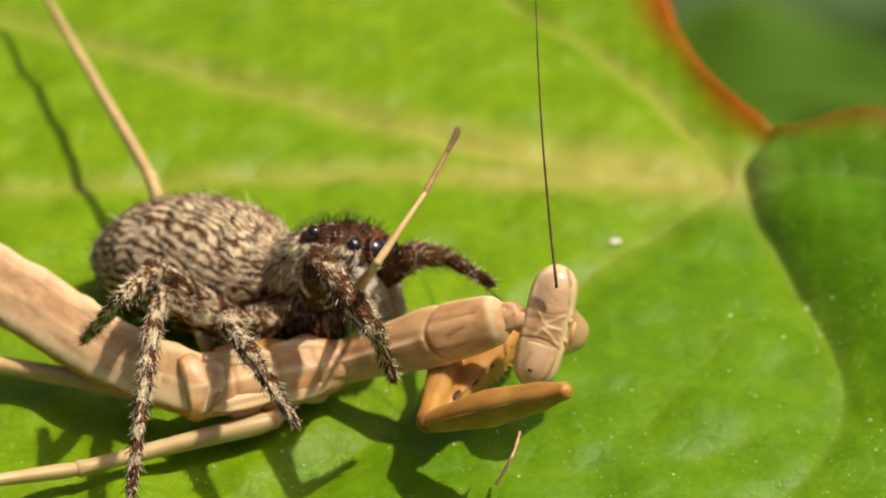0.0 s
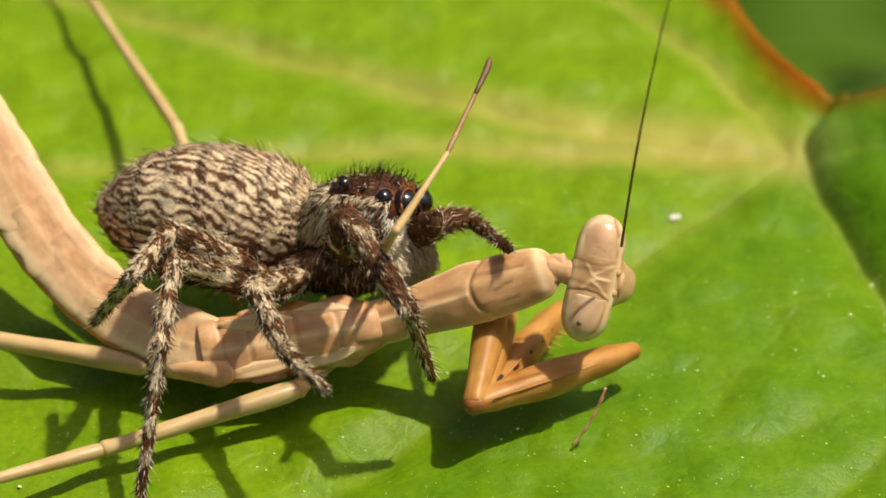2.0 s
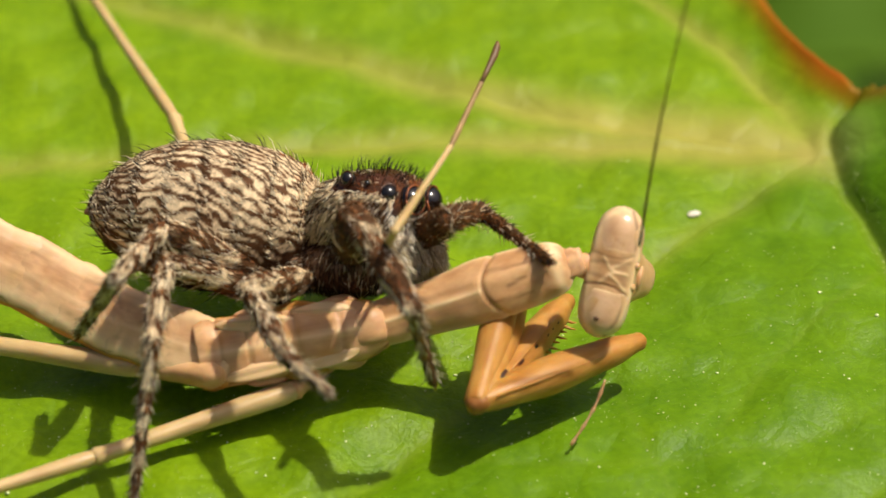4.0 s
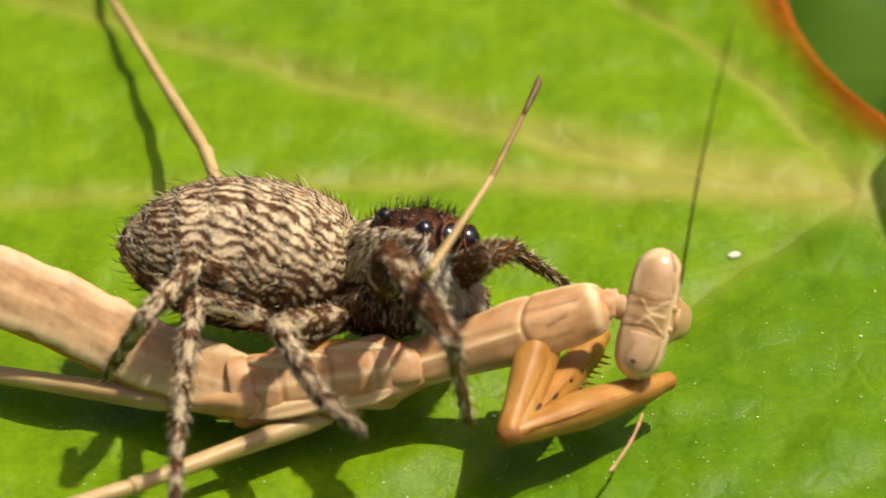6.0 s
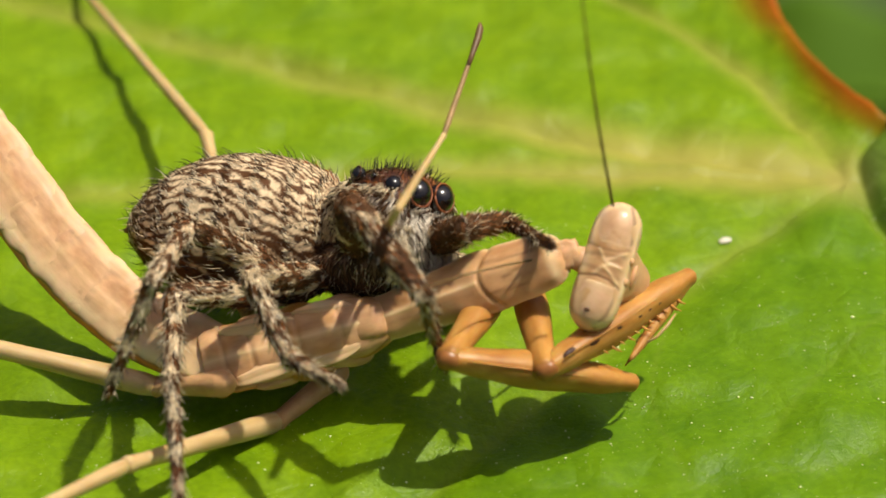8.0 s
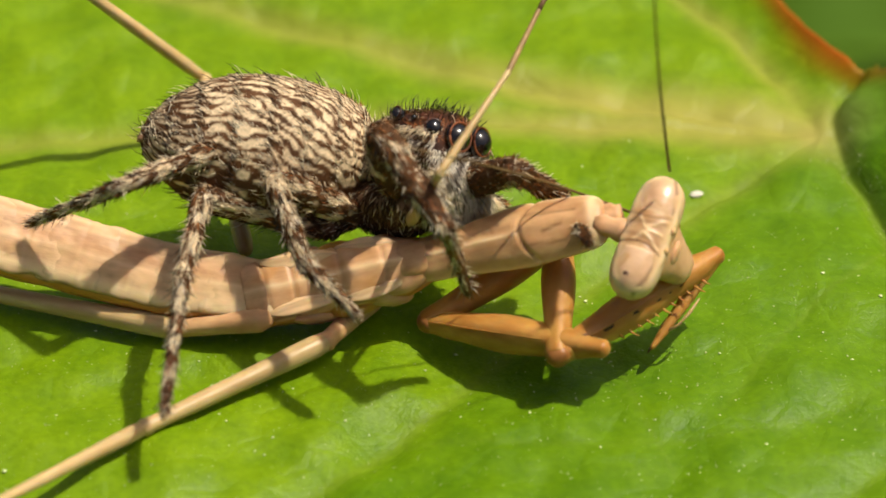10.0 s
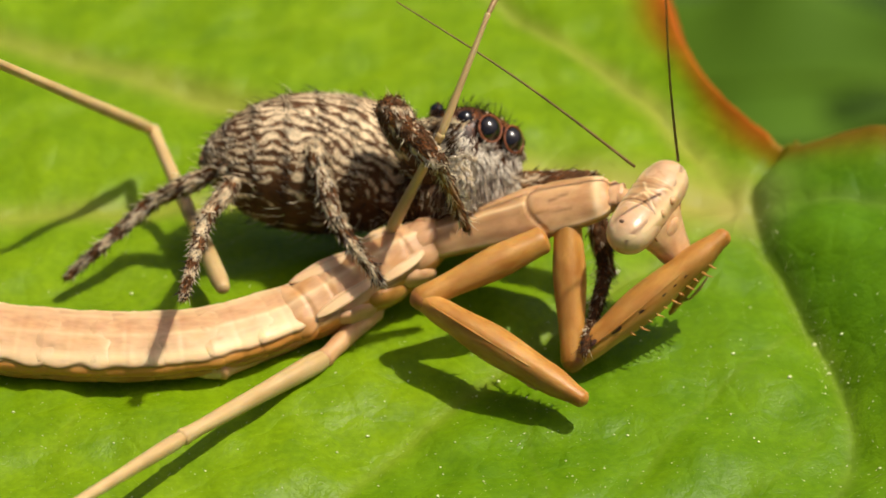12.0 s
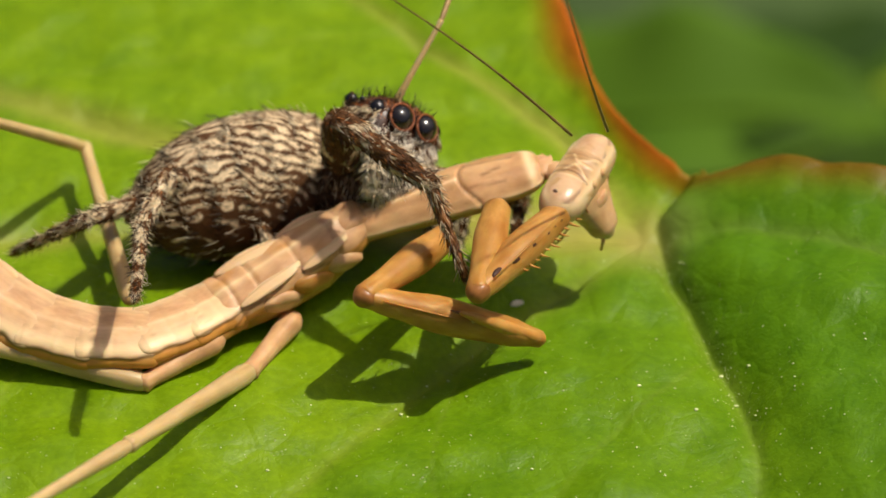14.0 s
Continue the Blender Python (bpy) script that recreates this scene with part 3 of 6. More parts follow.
SPIDER_LEG_1 += [
    (8.5, (-2.30, -4.23, 5.17), (-1.00, -6.30, 4.26), (-0.53, -6.26, 2.21)),
    (9, (-1.86, -4.34, 4.85), (-0.62, -6.44, 3.94), (-0.13, -6.00, 1.95)),
    (11.5, (-0.81, -0.15, 4.26), (0.33, -2.48, 4.30), (0.79, -2.11, 2.28)),
    (12.5, (0.58, 2.57, 4.35), (1.59, 0.24, 4.89), (2.24, 0.70, 2.95)),
    (13.5, (0.83, 2.41, 4.44), (2.19, 0.19, 4.40), (2.71, 1.15, 2.61)),
    (14, (1.66, 1.91, 4.40), (3.58, 0.19, 4.06), (4.30, -0.60, 2.25)),
]
SPIDER_LEG_2 = [
    (0, (-3.10, -5.33, 2.81), (-2.36, -7.07, 2.99), (-1.61, -8.58, 2.80)),
    (1, (-3.57, -5.43, 3.54), (-2.99, -7.23, 3.33), (-2.24, -8.73, 3.61)),
    (3, (-3.79, -5.40, 3.28), (-3.10, -7.16, 3.09), (-2.16, -8.56, 3.25)),
    (6.3, (-4.05, -5.16, 3.45), (-3.32, -6.90, 3.25), (-2.45, -8.33, 3.55)),
    (6.5, (-4.35, -5.03, 3.57), (-3.66, -6.80, 3.61), (-2.79, -8.25, 3.78)),
    (7, (-4.64, -4.64, 3.38), (-3.84, -6.37, 3.35), (-2.91, -7.77, 3.60)),
    (7.5, (-5.02, -4.50, 3.78), (-4.25, -6.06, 3.00), (-3.09, -7.27, 3.29)),
]
SPIDER_LEG_2 += [
    (8.5, (-4.54, -4.53, 3.69), (-3.84, -6.04, 2.78), (-2.94, -7.43, 3.18)),
    (9, (-4.13, -4.56, 3.47), (-3.53, -6.18, 2.67), (-2.64, -7.57, 3.09)),
    (11.5, (-2.43, 0.67, 2.97), (-2.18, -1.13, 2.41), (-1.35, -2.10, 1.30)),
    (12.5, (-0.96, 2.23, 3.15), (-0.37, 0.57, 2.43), (0.55, -0.85, 2.53)),
    (13.5, (-0.75, 2.02, 3.16), (-0.21, 0.22, 2.89), (0.48, -1.30, 3.20)),
    (14, (-0.87, 3.35, 2.90), (-0.19, 2.18, 1.57), (0.63, 0.70, 1.42)),
]
SPIDER_LEG_3 = [
    (0, (-4.59, -4.73, 3.10), (-4.76, -6.91, 2.84), (-4.91, -9.89, 1.99)),
    (1, (-5.30, -4.61, 3.79), (-5.57, -6.58, 2.86), (-5.78, -9.37, 1.51)),
    (3, (-5.51, -4.74, 3.39), (-5.62, -6.93, 3.28), (-6.09, -8.44, 0.61)),
    (6.3, (-5.79, -4.26, 3.43), (-5.96, -6.40, 2.94), (-5.95, -9.45, 2.42)),
    (6.5, (-6.01, -4.64, 3.46), (-6.05, -6.82, 3.17), (-5.88, -9.91, 3.15)),
    (7, (-6.19, -4.20, 3.05), (-6.11, -6.38, 2.77), (-6.04, -9.47, 2.56)),
    (7.5, (-6.60, -4.32, 3.05), (-6.48, -6.51, 2.80), (-5.99, -9.56, 2.54)),
]
SPIDER_LEG_3 += [
    (8.5, (-6.13, -4.24, 3.19), (-6.22, -6.37, 2.62), (-6.34, -8.43, 0.32)),
    (9, (-5.69, -4.25, 3.01), (-5.92, -6.37, 2.47), (-6.20, -9.09, 1.01)),
    (11.5, (-3.81, 0.63, 2.52), (-4.63, -1.38, 2.89), (-5.03, -4.44, 3.19)),
    (12.5, (-2.60, 3.17, 1.98), (-3.40, 1.12, 1.99), (-3.54, -1.95, 2.38)),
    (13.5, (-2.19, 2.28, 2.51), (-2.88, 0.20, 2.76), (-3.19, -2.83, 3.33)),
    (14, (-2.00, 2.45, 2.58), (-2.47, 0.32, 2.84), (-2.40, -2.73, 3.39)),
]
SPIDER_LEG_4 = [
    (0, (-4.69, -4.44, 3.49), (-5.23, -6.51, 4.34), (-6.18, -5.43, 2.41)),
    (1, (-5.39, -4.35, 4.18), (-5.88, -6.50, 4.81), (-6.85, -5.42, 2.89)),
    (3, (-5.61, -4.22, 3.90), (-6.32, -6.38, 4.28), (-7.24, -5.49, 2.25)),
    (6.3, (-5.80, -3.82, 3.95), (-6.65, -5.93, 4.27), (-7.55, -5.17, 2.18)),
    (6.5, (-5.90, -4.01, 4.26), (-6.63, -6.16, 4.63), (-7.41, -5.48, 2.46)),
    (7, (-6.05, -3.33, 3.94), (-6.86, -5.47, 4.19), (-7.46, -4.75, 1.98)),
    (7.5, (-6.18, -3.57, 4.35), (-6.71, -5.78, 4.67), (-7.32, -5.32, 2.40)),
]
SPIDER_LEG_4 += [
    (8.5, (-6.01, -3.41, 4.15), (-6.60, -5.61, 4.47), (-7.42, -7.54, 3.31)),
    (9, (-5.73, -3.05, 3.75), (-7.28, -4.58, 4.48), (-9.14, -3.75, 3.21)),
    (11.5, (-3.51, 0.01, 3.41), (-5.43, -0.88, 2.51), (-7.41, -0.98, 1.17)),
    (12.5, (-2.81, 3.22, 1.78), (-4.77, 3.76, 0.70), (-6.02, 1.72, 0.55)),
    (13.5, (-2.64, 2.99, 1.65), (-4.22, 3.95, 0.28), (-5.51, 1.98, 0.73)),
    (14, (-2.53, 3.14, 1.45), (-3.76, 1.35, 2.20), (-5.37, 2.24, 0.67)),
]
SPIDER_FAR_LEG_1 = [
    (0, (0.81, -3.75, 3.44), (1.55, -2.39, 2.33), (2.45, -4.61, 3.35)),
    (1, (0.25, -4.08, 4.20), (0.76, -2.66, 3.05), (1.46, -4.92, 4.13)),
    (3, (0.13, -4.16, 4.07), (0.78, -2.64, 3.13), (1.68, -4.93, 3.98)),
    (6.3, (0.00, -4.05, 4.40), (0.57, -2.56, 3.37), (1.68, -1.23, 1.43)),
    (6.5, (-0.42, -3.82, 4.57), (0.45, -2.36, 3.72), (2.14, -3.67, 2.25)),
    (7, (-0.72, -3.81, 4.61), (0.99, -3.34, 3.95), (1.63, -2.56, 1.55)),
    (7.5, (-0.81, -4.01, 4.68), (0.07, -2.59, 3.78), (0.82, -4.87, 4.77)),
]
SPIDER_FAR_LEG_1 += [
    (8.5, (-0.15, -4.08, 4.37), (0.68, -2.64, 3.46), (1.54, -4.80, 4.62)),
    (9, (0.24, -4.06, 4.19), (0.97, -2.58, 3.25), (1.77, -4.85, 4.22)),
    (11.5, (2.60, -1.16, 3.26), (3.64, -2.16, 2.02), (3.75, -4.76, 2.08)),
    (12.5, (4.80, 3.34, 1.13), (5.58, 2.01, 0.03), (4.63, -0.35, -0.51)),
    (13.5, (5.04, 1.95, 2.29), (6.11, 2.46, 0.80), (5.98, -0.09, 1.29)),
    (14, (5.16, 2.18, 2.34), (5.62, 3.57, 1.14), (5.41, 1.14, 2.04)),
]
PRONOTUM = [
    (0, (2.92, -5.43, 3.08)),
    (3, (2.50, -4.73, 3.29)),
    (5.9, (2.46, -4.13, 2.91)),
    (6.3, (2.46, -4.13, 2.91)),
    (6.5, (1.69, -4.20, 4.38)),
    (7, (1.67, -4.21, 4.21)),
    (7.5, (1.17, -4.48, 4.51)),
]
PRONOTUM += [
    (8, (1.72, -4.27, 3.86)),
    (9, (2.28, -4.94, 3.47)),
    (11.4, (3.87, -2.09, 3.03)),
    (12, (5.40, 0.09, 3.06)),
    (12.5, (5.51, 2.13, 3.09)),
    (13.2, (5.69, 2.38, 2.77)),
    (14, (6.02, 2.44, 2.82)),
]
ABDOMEN = [
    (0, (-3.77, -5.95, 1.51), (-5.71, -4.97, 1.63), (-7.58, -3.79, 2.16), (-9.51, -3.08, 2.88), (-11.41, -2.58, 3.58)),
    (1, (-4.48, -5.10, 1.49), (-6.47, -4.22, 1.59), (-8.15, -2.81, 2.21), (-9.37, -1.21, 3.05), (-10.30, 0.42, 3.95)),
    (2, (-4.53, -5.24, 1.49), (-6.51, -4.35, 1.65), (-8.14, -2.89, 2.29), (-9.30, -1.24, 3.15), (-10.25, 0.39, 4.01)),
    (3, (-4.52, -5.36, 1.49), (-6.53, -4.52, 1.60), (-8.49, -3.50, 2.14), (-10.48, -3.05, 2.90), (-12.41, -2.81, 3.63)),
    (5.9, (-4.66, -5.24, 1.50), (-6.67, -4.41, 1.62), (-8.70, -3.60, 2.23), (-10.73, -3.33, 2.99), (-12.66, -3.15, 3.72)),
    (6.3, (-4.66, -5.24, 1.50), (-6.67, -4.41, 1.62), (-8.70, -3.60, 2.23), (-10.73, -3.33, 2.99), (-12.66, -3.15, 3.72)),
    (6.5, (-4.96, -4.56, 1.49), (-7.03, -3.90, 1.58), (-9.15, -3.15, 1.98), (-11.22, -2.70, 2.48), (-13.19, -2.29, 2.96)),
]
ABDOMEN += [
    (7, (-5.03, -4.82, 1.49), (-6.94, -3.78, 1.58), (-8.61, -2.28, 2.03), (-10.07, -0.79, 2.64), (-11.50, 0.61, 3.23)),
    (7.5, (-5.49, -4.24, 1.44), (-7.36, -3.16, 1.71), (-8.98, -1.72, 2.43), (-10.28, -0.24, 3.36), (-11.45, 1.21, 4.28)),
    (8, (-5.19, -4.57, 1.45), (-7.09, -3.53, 1.68), (-8.69, -2.07, 2.40), (-9.98, -0.58, 3.34), (-11.13, 0.89, 4.25)),
    (9, (-4.72, -4.52, 1.48), (-6.75, -3.75, 1.62), (-8.89, -3.36, 2.26), (-10.95, -3.35, 2.99), (-12.90, -3.37, 3.68)),
    (11.4, (-2.90, -2.25, 0.79), (-5.09, -2.52, 0.74), (-7.34, -2.06, 0.75), (-9.46, -1.49, 0.78), (-11.48, -0.89, 0.83)),
    (12, (-1.24, -1.10, 0.85), (-3.31, -2.0, 0.75), (-5.60, -2.15, 0.75), (-7.79, -1.90, 0.76), (-9.87, -1.60, 0.81)),
    (12.5, (-1.04, 0.0, 0.86), (-2.93, -1.36, 0.75), (-5.23, -1.27, 0.75), (-7.37, -0.72, 0.76), (-9.35, 0.04, 0.81)),
]
ABDOMEN += [
    (13.2, (-1.09, 0.25, 0.85), (-3.08, -0.95, 0.75), (-5.37, -0.86, 0.84), (-7.34, 0.08, 1.26), (-9.11, 1.20, 1.78)),
    (14, (-0.75, 0.23, 0.86), (-2.72, -1.0, 0.77), (-4.96, -0.55, 0.97), (-6.65, 0.80, 1.46), (-8.10, 2.30, 2.06)),
]
FORELEG_NEAR = [
    (0, (1.75, -4.12, 1.53), (1.16, -6.96, 1.40), (3.95, -8.83, 3.83), (2.84, -7.56, 2.27)),
    (1, (1.37, -4.13, 2.46), (0.92, -6.83, 1.50), (4.46, -4.73, 0.95), (2.55, -6.02, 0.96)),
    (3, (1.32, -4.13, 2.09), (0.70, -6.88, 1.42), (4.07, -4.48, 1.08), (2.34, -5.97, 1.32)),
    (6.3, (1.21, -4.06, 2.49), (0.49, -6.77, 1.73), (3.80, -4.33, 1.12), (2.04, -5.78, 1.45)),
    (6.5, (0.68, -3.62, 3.15), (-0.16, -4.73, 0.61), (3.44, -2.67, 0.64), (1.63, -4.08, 0.75)),
    (7, (0.67, -3.52, 2.82), (-0.96, -3.62, 0.43), (2.78, -5.20, 1.31), (0.80, -4.26, 0.60)),
    (7.5, (0.08, -3.42, 2.71), (-0.87, -6.14, 2.35), (3.10, -5.25, 1.52), (0.99, -4.53, 0.93)),
]
FORELEG_NEAR += [
    (8, (0.45, -3.53, 2.59), (-0.66, -6.21, 2.78), (3.10, -5.23, 1.32), (1.20, -4.18, 0.58)),
    (8.5, (0.55, -3.75, 2.18), (-0.56, -6.43, 2.13), (3.10, -4.82, 1.01), (1.02, -4.22, 0.23)),
    (9, (1.15, -3.77, 2.03), (-1.04, -4.05, 0.25), (1.77, -6.63, 1.88), (0.56, -5.08, 0.68)),
    (11.5, (2.60, -2.04, 1.91), (0.09, -3.39, 1.35), (4.11, -4.15, 0.67), (2.23, -5.00, 1.68)),
    (12, (3.90, -0.50, 2.30), (1.33, -1.66, 1.62), (4.70, -3.95, 0.82), (3.07, -2.33, 0.74)),
    (12.5, (4.35, 0.80, 2.96), (2.18, -0.43, 1.48), (4.80, -3.53, 0.60), (3.43, -1.69, 0.58)),
    (13.2, (4.28, 0.80, 2.85), (2.15, -0.49, 1.37), (5.02, -3.48, 1.10), (3.59, -1.68, 0.94)),
]
FORELEG_NEAR += [
    (13.5, (4.48, 0.74, 2.55), (2.25, -0.48, 1.16), (5.18, -3.50, 0.25), (3.76, -3.93, 2.01)),
    (13.8, (3.82, 0.80, 2.40), (2.05, -1.49, 2.18), (4.83, -4.15, 0.63), (3.60, -2.21, 0.75)),
    (14, (3.93, 0.80, 2.18), (2.21, -1.52, 2.42), (5.90, -0.77, 0.68), (4.26, -1.62, 2.05)),
]
FORELEG_FAR = [
    (0, (1.95, -3.71, 1.20), (1.41, -6.56, 1.26), (3.44, -2.94, 1.11), (2.15, -4.82, 0.79)),
    (1, (1.57, -3.83, 2.22), (1.11, -6.55, 1.33), (2.92, -2.87, 0.74), (1.69, -4.81, 0.79)),
    (3, (1.51, -3.82, 1.85), (0.88, -6.62, 1.40), (2.60, -2.89, 0.82), (1.44, -4.88, 0.81)),
    (6.3, (1.40, -3.78, 2.26), (0.72, -6.54, 1.68), (2.48, -2.83, 1.06), (1.33, -4.82, 1.07)),
    (6.5, (1.02, -3.32, 2.97), (2.64, -3.56, 0.58), (4.89, -5.92, 3.14), (3.31, -5.16, 1.66)),
    (7, (1.01, -3.22, 2.72), (2.73, -2.58, 0.48), (6.88, -2.72, 0.31), (4.60, -3.11, 0.25)),
    (7.5, (0.48, -3.12, 2.53), (1.17, -5.94, 2.51), (3.42, -2.46, 2.78), (2.82, -4.61, 2.20)),
]
FORELEG_FAR += [
    (8, (0.96, -3.23, 2.48), (1.29, -6.11, 2.40), (4.33, -3.29, 2.54), (3.09, -5.14, 1.94)),
    (8.5, (0.93, -3.51, 1.99), (1.40, -6.37, 2.22), (4.29, -3.40, 2.48), (3.39, -5.49, 2.15)),
    (9, (1.38, -3.47, 1.93), (1.44, -6.34, 1.50), (4.61, -3.66, 1.60), (3.50, -5.65, 1.30)),
    (11.4, (2.91, -1.90, 1.94), (2.61, -4.58, 0.87), (6.00, -2.84, 2.52), (5.10, -2.61, 0.42)),
    (12, (4.44, -0.20, 2.45), (4.55, -2.30, 0.46), (7.74, -0.57, 2.47), (6.72, -0.54, 0.41)),
    (12.5, (4.60, 1.10, 2.96), (5.17, -0.74, 0.79), (8.19, 0.76, 3.21), (7.25, 0.33, 1.16)),
    (13.2, (4.70, 1.10, 2.92), (5.38, -0.83, 0.86), (8.48, 1.67, 2.01), (7.30, 0.02, 0.94)),
]
FORELEG_FAR += [
    (13.8, (4.83, 1.10, 2.77), (5.08, -0.48, 0.35), (8.22, 0.93, 2.66), (7.10, -0.20, 1.01)),
    (14, (5.01, 1.10, 2.71), (4.55, -1.76, 2.72), (6.73, 1.76, 2.54), (6.10, 2.60, 0.49)),
]
FORE_TARSUS = [
    (0, (3.10, -7.39, 1.52), (2.61, -8.78, 1.23)),
    (1, (3.88, -6.52, 1.51), (3.20, -6.92, 0.23)),
    (3, (3.24, -6.28, 1.51), (2.64, -6.72, 0.25)),
    (6.3, (3.19, -5.65, 1.35), (2.54, -6.92, 0.89)),
    (6.5, (2.65, -5.10, 1.52), (1.97, -6.40, 1.23)),
    (7, (2.53, -4.28, 0.86), (1.46, -5.30, 1.12)),
    (8, (2.79, -4.88, 0.85), (1.79, -3.95, 0.23)),
]
FORE_TARSUS += [
    (9, (1.69, -5.83, 0.86), (0.68, -4.88, 0.28)),
    (11.4, (2.84, -3.79, 0.60), (1.89, -4.55, 1.48)),
    (12, (3.77, -3.39, 0.60), (3.07, -2.10, 0.27)),
    (12.5, (3.79, -3.02, 0.60), (3.09, -1.69, 0.55)),
    (14, (5.01, -0.67, 0.60), (4.07, 0.31, 0.25)),
]
MIDLEG_NEAR = [
    (0, (-1.29, -4.40, 0.66), (-2.21, -6.06, 0.68), (-6.23, -7.60, 0.62), (-10.14, -9.44, 1.43)),
    (3, (-1.96, -4.13, 0.67), (-2.98, -5.73, 0.77), (-6.90, -7.48, 0.58), (-10.89, -9.32, 0.49)),
    (6.3, (-2.20, -3.76, 0.74), (-3.19, -5.36, 0.97), (-6.85, -7.62, 1.05), (-10.80, -9.56, 1.07)),
    (6.5, (-2.45, -3.54, 0.85), (-3.44, -5.16, 1.01), (-7.46, -6.67, 0.25), (-11.58, -8.40, 0.25)),
    (7.5, (-3.00, -3.45, 0.50), (-4.48, -5.17, 0.25), (-7.40, -7.92, 1.79), (-9.90, -11.33, 3.02)),
    (8.5, (-2.99, -3.65, 0.39), (-4.47, -5.16, 0.25), (-7.18, -8.20, 1.65), (-10.27, -11.29, 2.10)),
    (9, (-2.35, -3.64, 0.62), (-3.10, -5.36, 0.91), (-6.99, -7.24, 0.25), (-9.93, -10.39, 1.16)),
]
MIDLEG_NEAR += [
    (11.5, (-1.06, -1.77, 0.36), (-2.58, -3.57, 0.25), (-5.53, -6.67, 0.68), (-8.24, -10.11, 1.06)),
    (12.5, (0.41, 0.43, 0.50), (-0.71, -1.63, 0.25), (-3.35, -4.89, 1.22), (-5.53, -8.48, 2.51)),
    (13.5, (0.61, 0.49, 0.52), (-0.52, -1.61, 0.25), (-2.95, -5.02, 1.21), (-5.11, -8.67, 2.41)),
    (14, (0.68, 0.35, 0.31), (-0.51, -1.93, 0.25), (-2.84, -5.36, 1.40), (-5.32, -8.88, 2.31)),
]
HINDLEG_NEAR = [
    (0, (-3.59, -6.09, 1.40), (-5.07, -5.10, 0.74), (-10.18, -4.19, 1.11)),
    (1, (-4.25, -5.89, 1.63), (-5.92, -5.11, 1.16), (-11.03, -4.46, 1.87)),
    (3, (-4.52, -6.03, 1.41), (-6.11, -5.11, 0.94), (-11.21, -4.12, 1.13)),
    (6.3, (-4.64, -5.74, 1.58), (-6.30, -5.01, 1.01), (-11.31, -3.63, 0.77)),
    (6.5, (-4.83, -5.69, 1.61), (-6.44, -4.98, 0.91), (-11.58, -4.20, 1.20)),
    (7.5, (-5.34, -5.38, 1.69), (-6.87, -4.55, 0.92), (-11.85, -4.31, 2.38)),
    (8.5, (-5.11, -5.31, 1.54), (-6.65, -4.48, 0.79), (-11.68, -3.38, 1.47)),
]
HINDLEG_NEAR += [
    (9, (-4.68, -5.38, 1.44), (-6.35, -4.65, 0.90), (-11.29, -3.07, 0.55)),
    (11.5, (-2.96, -2.36, 0.29), (-4.59, -3.34, 0.28), (-9.65, -2.32, 0.95)),
    (12.5, (-1.05, -0.69, 0.41), (-2.63, -1.95, 0.25), (-7.76, -1.35, 0.83)),
    (13.5, (-0.79, -0.59, 0.48), (-2.37, -1.83, 0.25), (-7.49, -1.36, 1.06)),
    (14, (-0.91, -0.56, 0.50), (-2.47, -1.75, 0.25), (-7.51, -0.70, 0.99)),
]
HINDLEG_FAR = [
    (0, (-3.65, -3.93, 0.90), (-5.23, 1.13, 1.96), (-8.85, 10.23, 1.75)),
    (3, (-4.28, -2.70, 0.90), (-5.83, 2.40, 1.75), (-9.23, 11.44, 0.26)),
    (6.3, (-4.52, -2.59, 1.11), (-6.03, 2.55, 1.73), (-9.23, 11.69, 0.22)),
    (7, (-4.87, -2.53, 0.90), (-5.75, 2.72, 1.79), (-9.49, 11.61, 0.26)),
    (7.5, (-5.15, -2.38, 1.01), (-5.83, 2.95, 1.52), (-9.86, 11.86, 0.82)),
    (8, (-4.82, -2.40, 0.90), (-5.90, 2.80, 1.87), (-9.60, 11.70, 0.26)),
    (8.5, (-4.92, -2.18, 1.05), (-5.91, 3.11, 1.58), (-10.49, 11.72, 0.66)),
]
HINDLEG_FAR += [
    (9, (-4.74, -2.19, 0.90), (-5.77, 3.05, 1.71), (-8.11, -2.88, 9.15)),
    (11.4, (-4.26, -1.24, 0.90), (-5.47, 4.00, 1.40), (-11.65, 11.46, 0.26)),
    (12, (-2.95, -0.41, 0.90), (-4.80, 4.64, 1.39), (-8.78, -1.15, 8.22)),
    (12.5, (-2.76, -0.15, 0.90), (-4.71, 4.87, 1.30), (-8.82, -0.71, 8.23)),
    (13.5, (-2.50, -0.05, 0.66), (-4.34, 4.94, 1.58), (-7.94, -1.22, 8.30)),
    (14, (-2.80, 0.28, 0.90), (-4.10, 5.52, 1.08), (-7.82, -1.00, 7.39)),
]
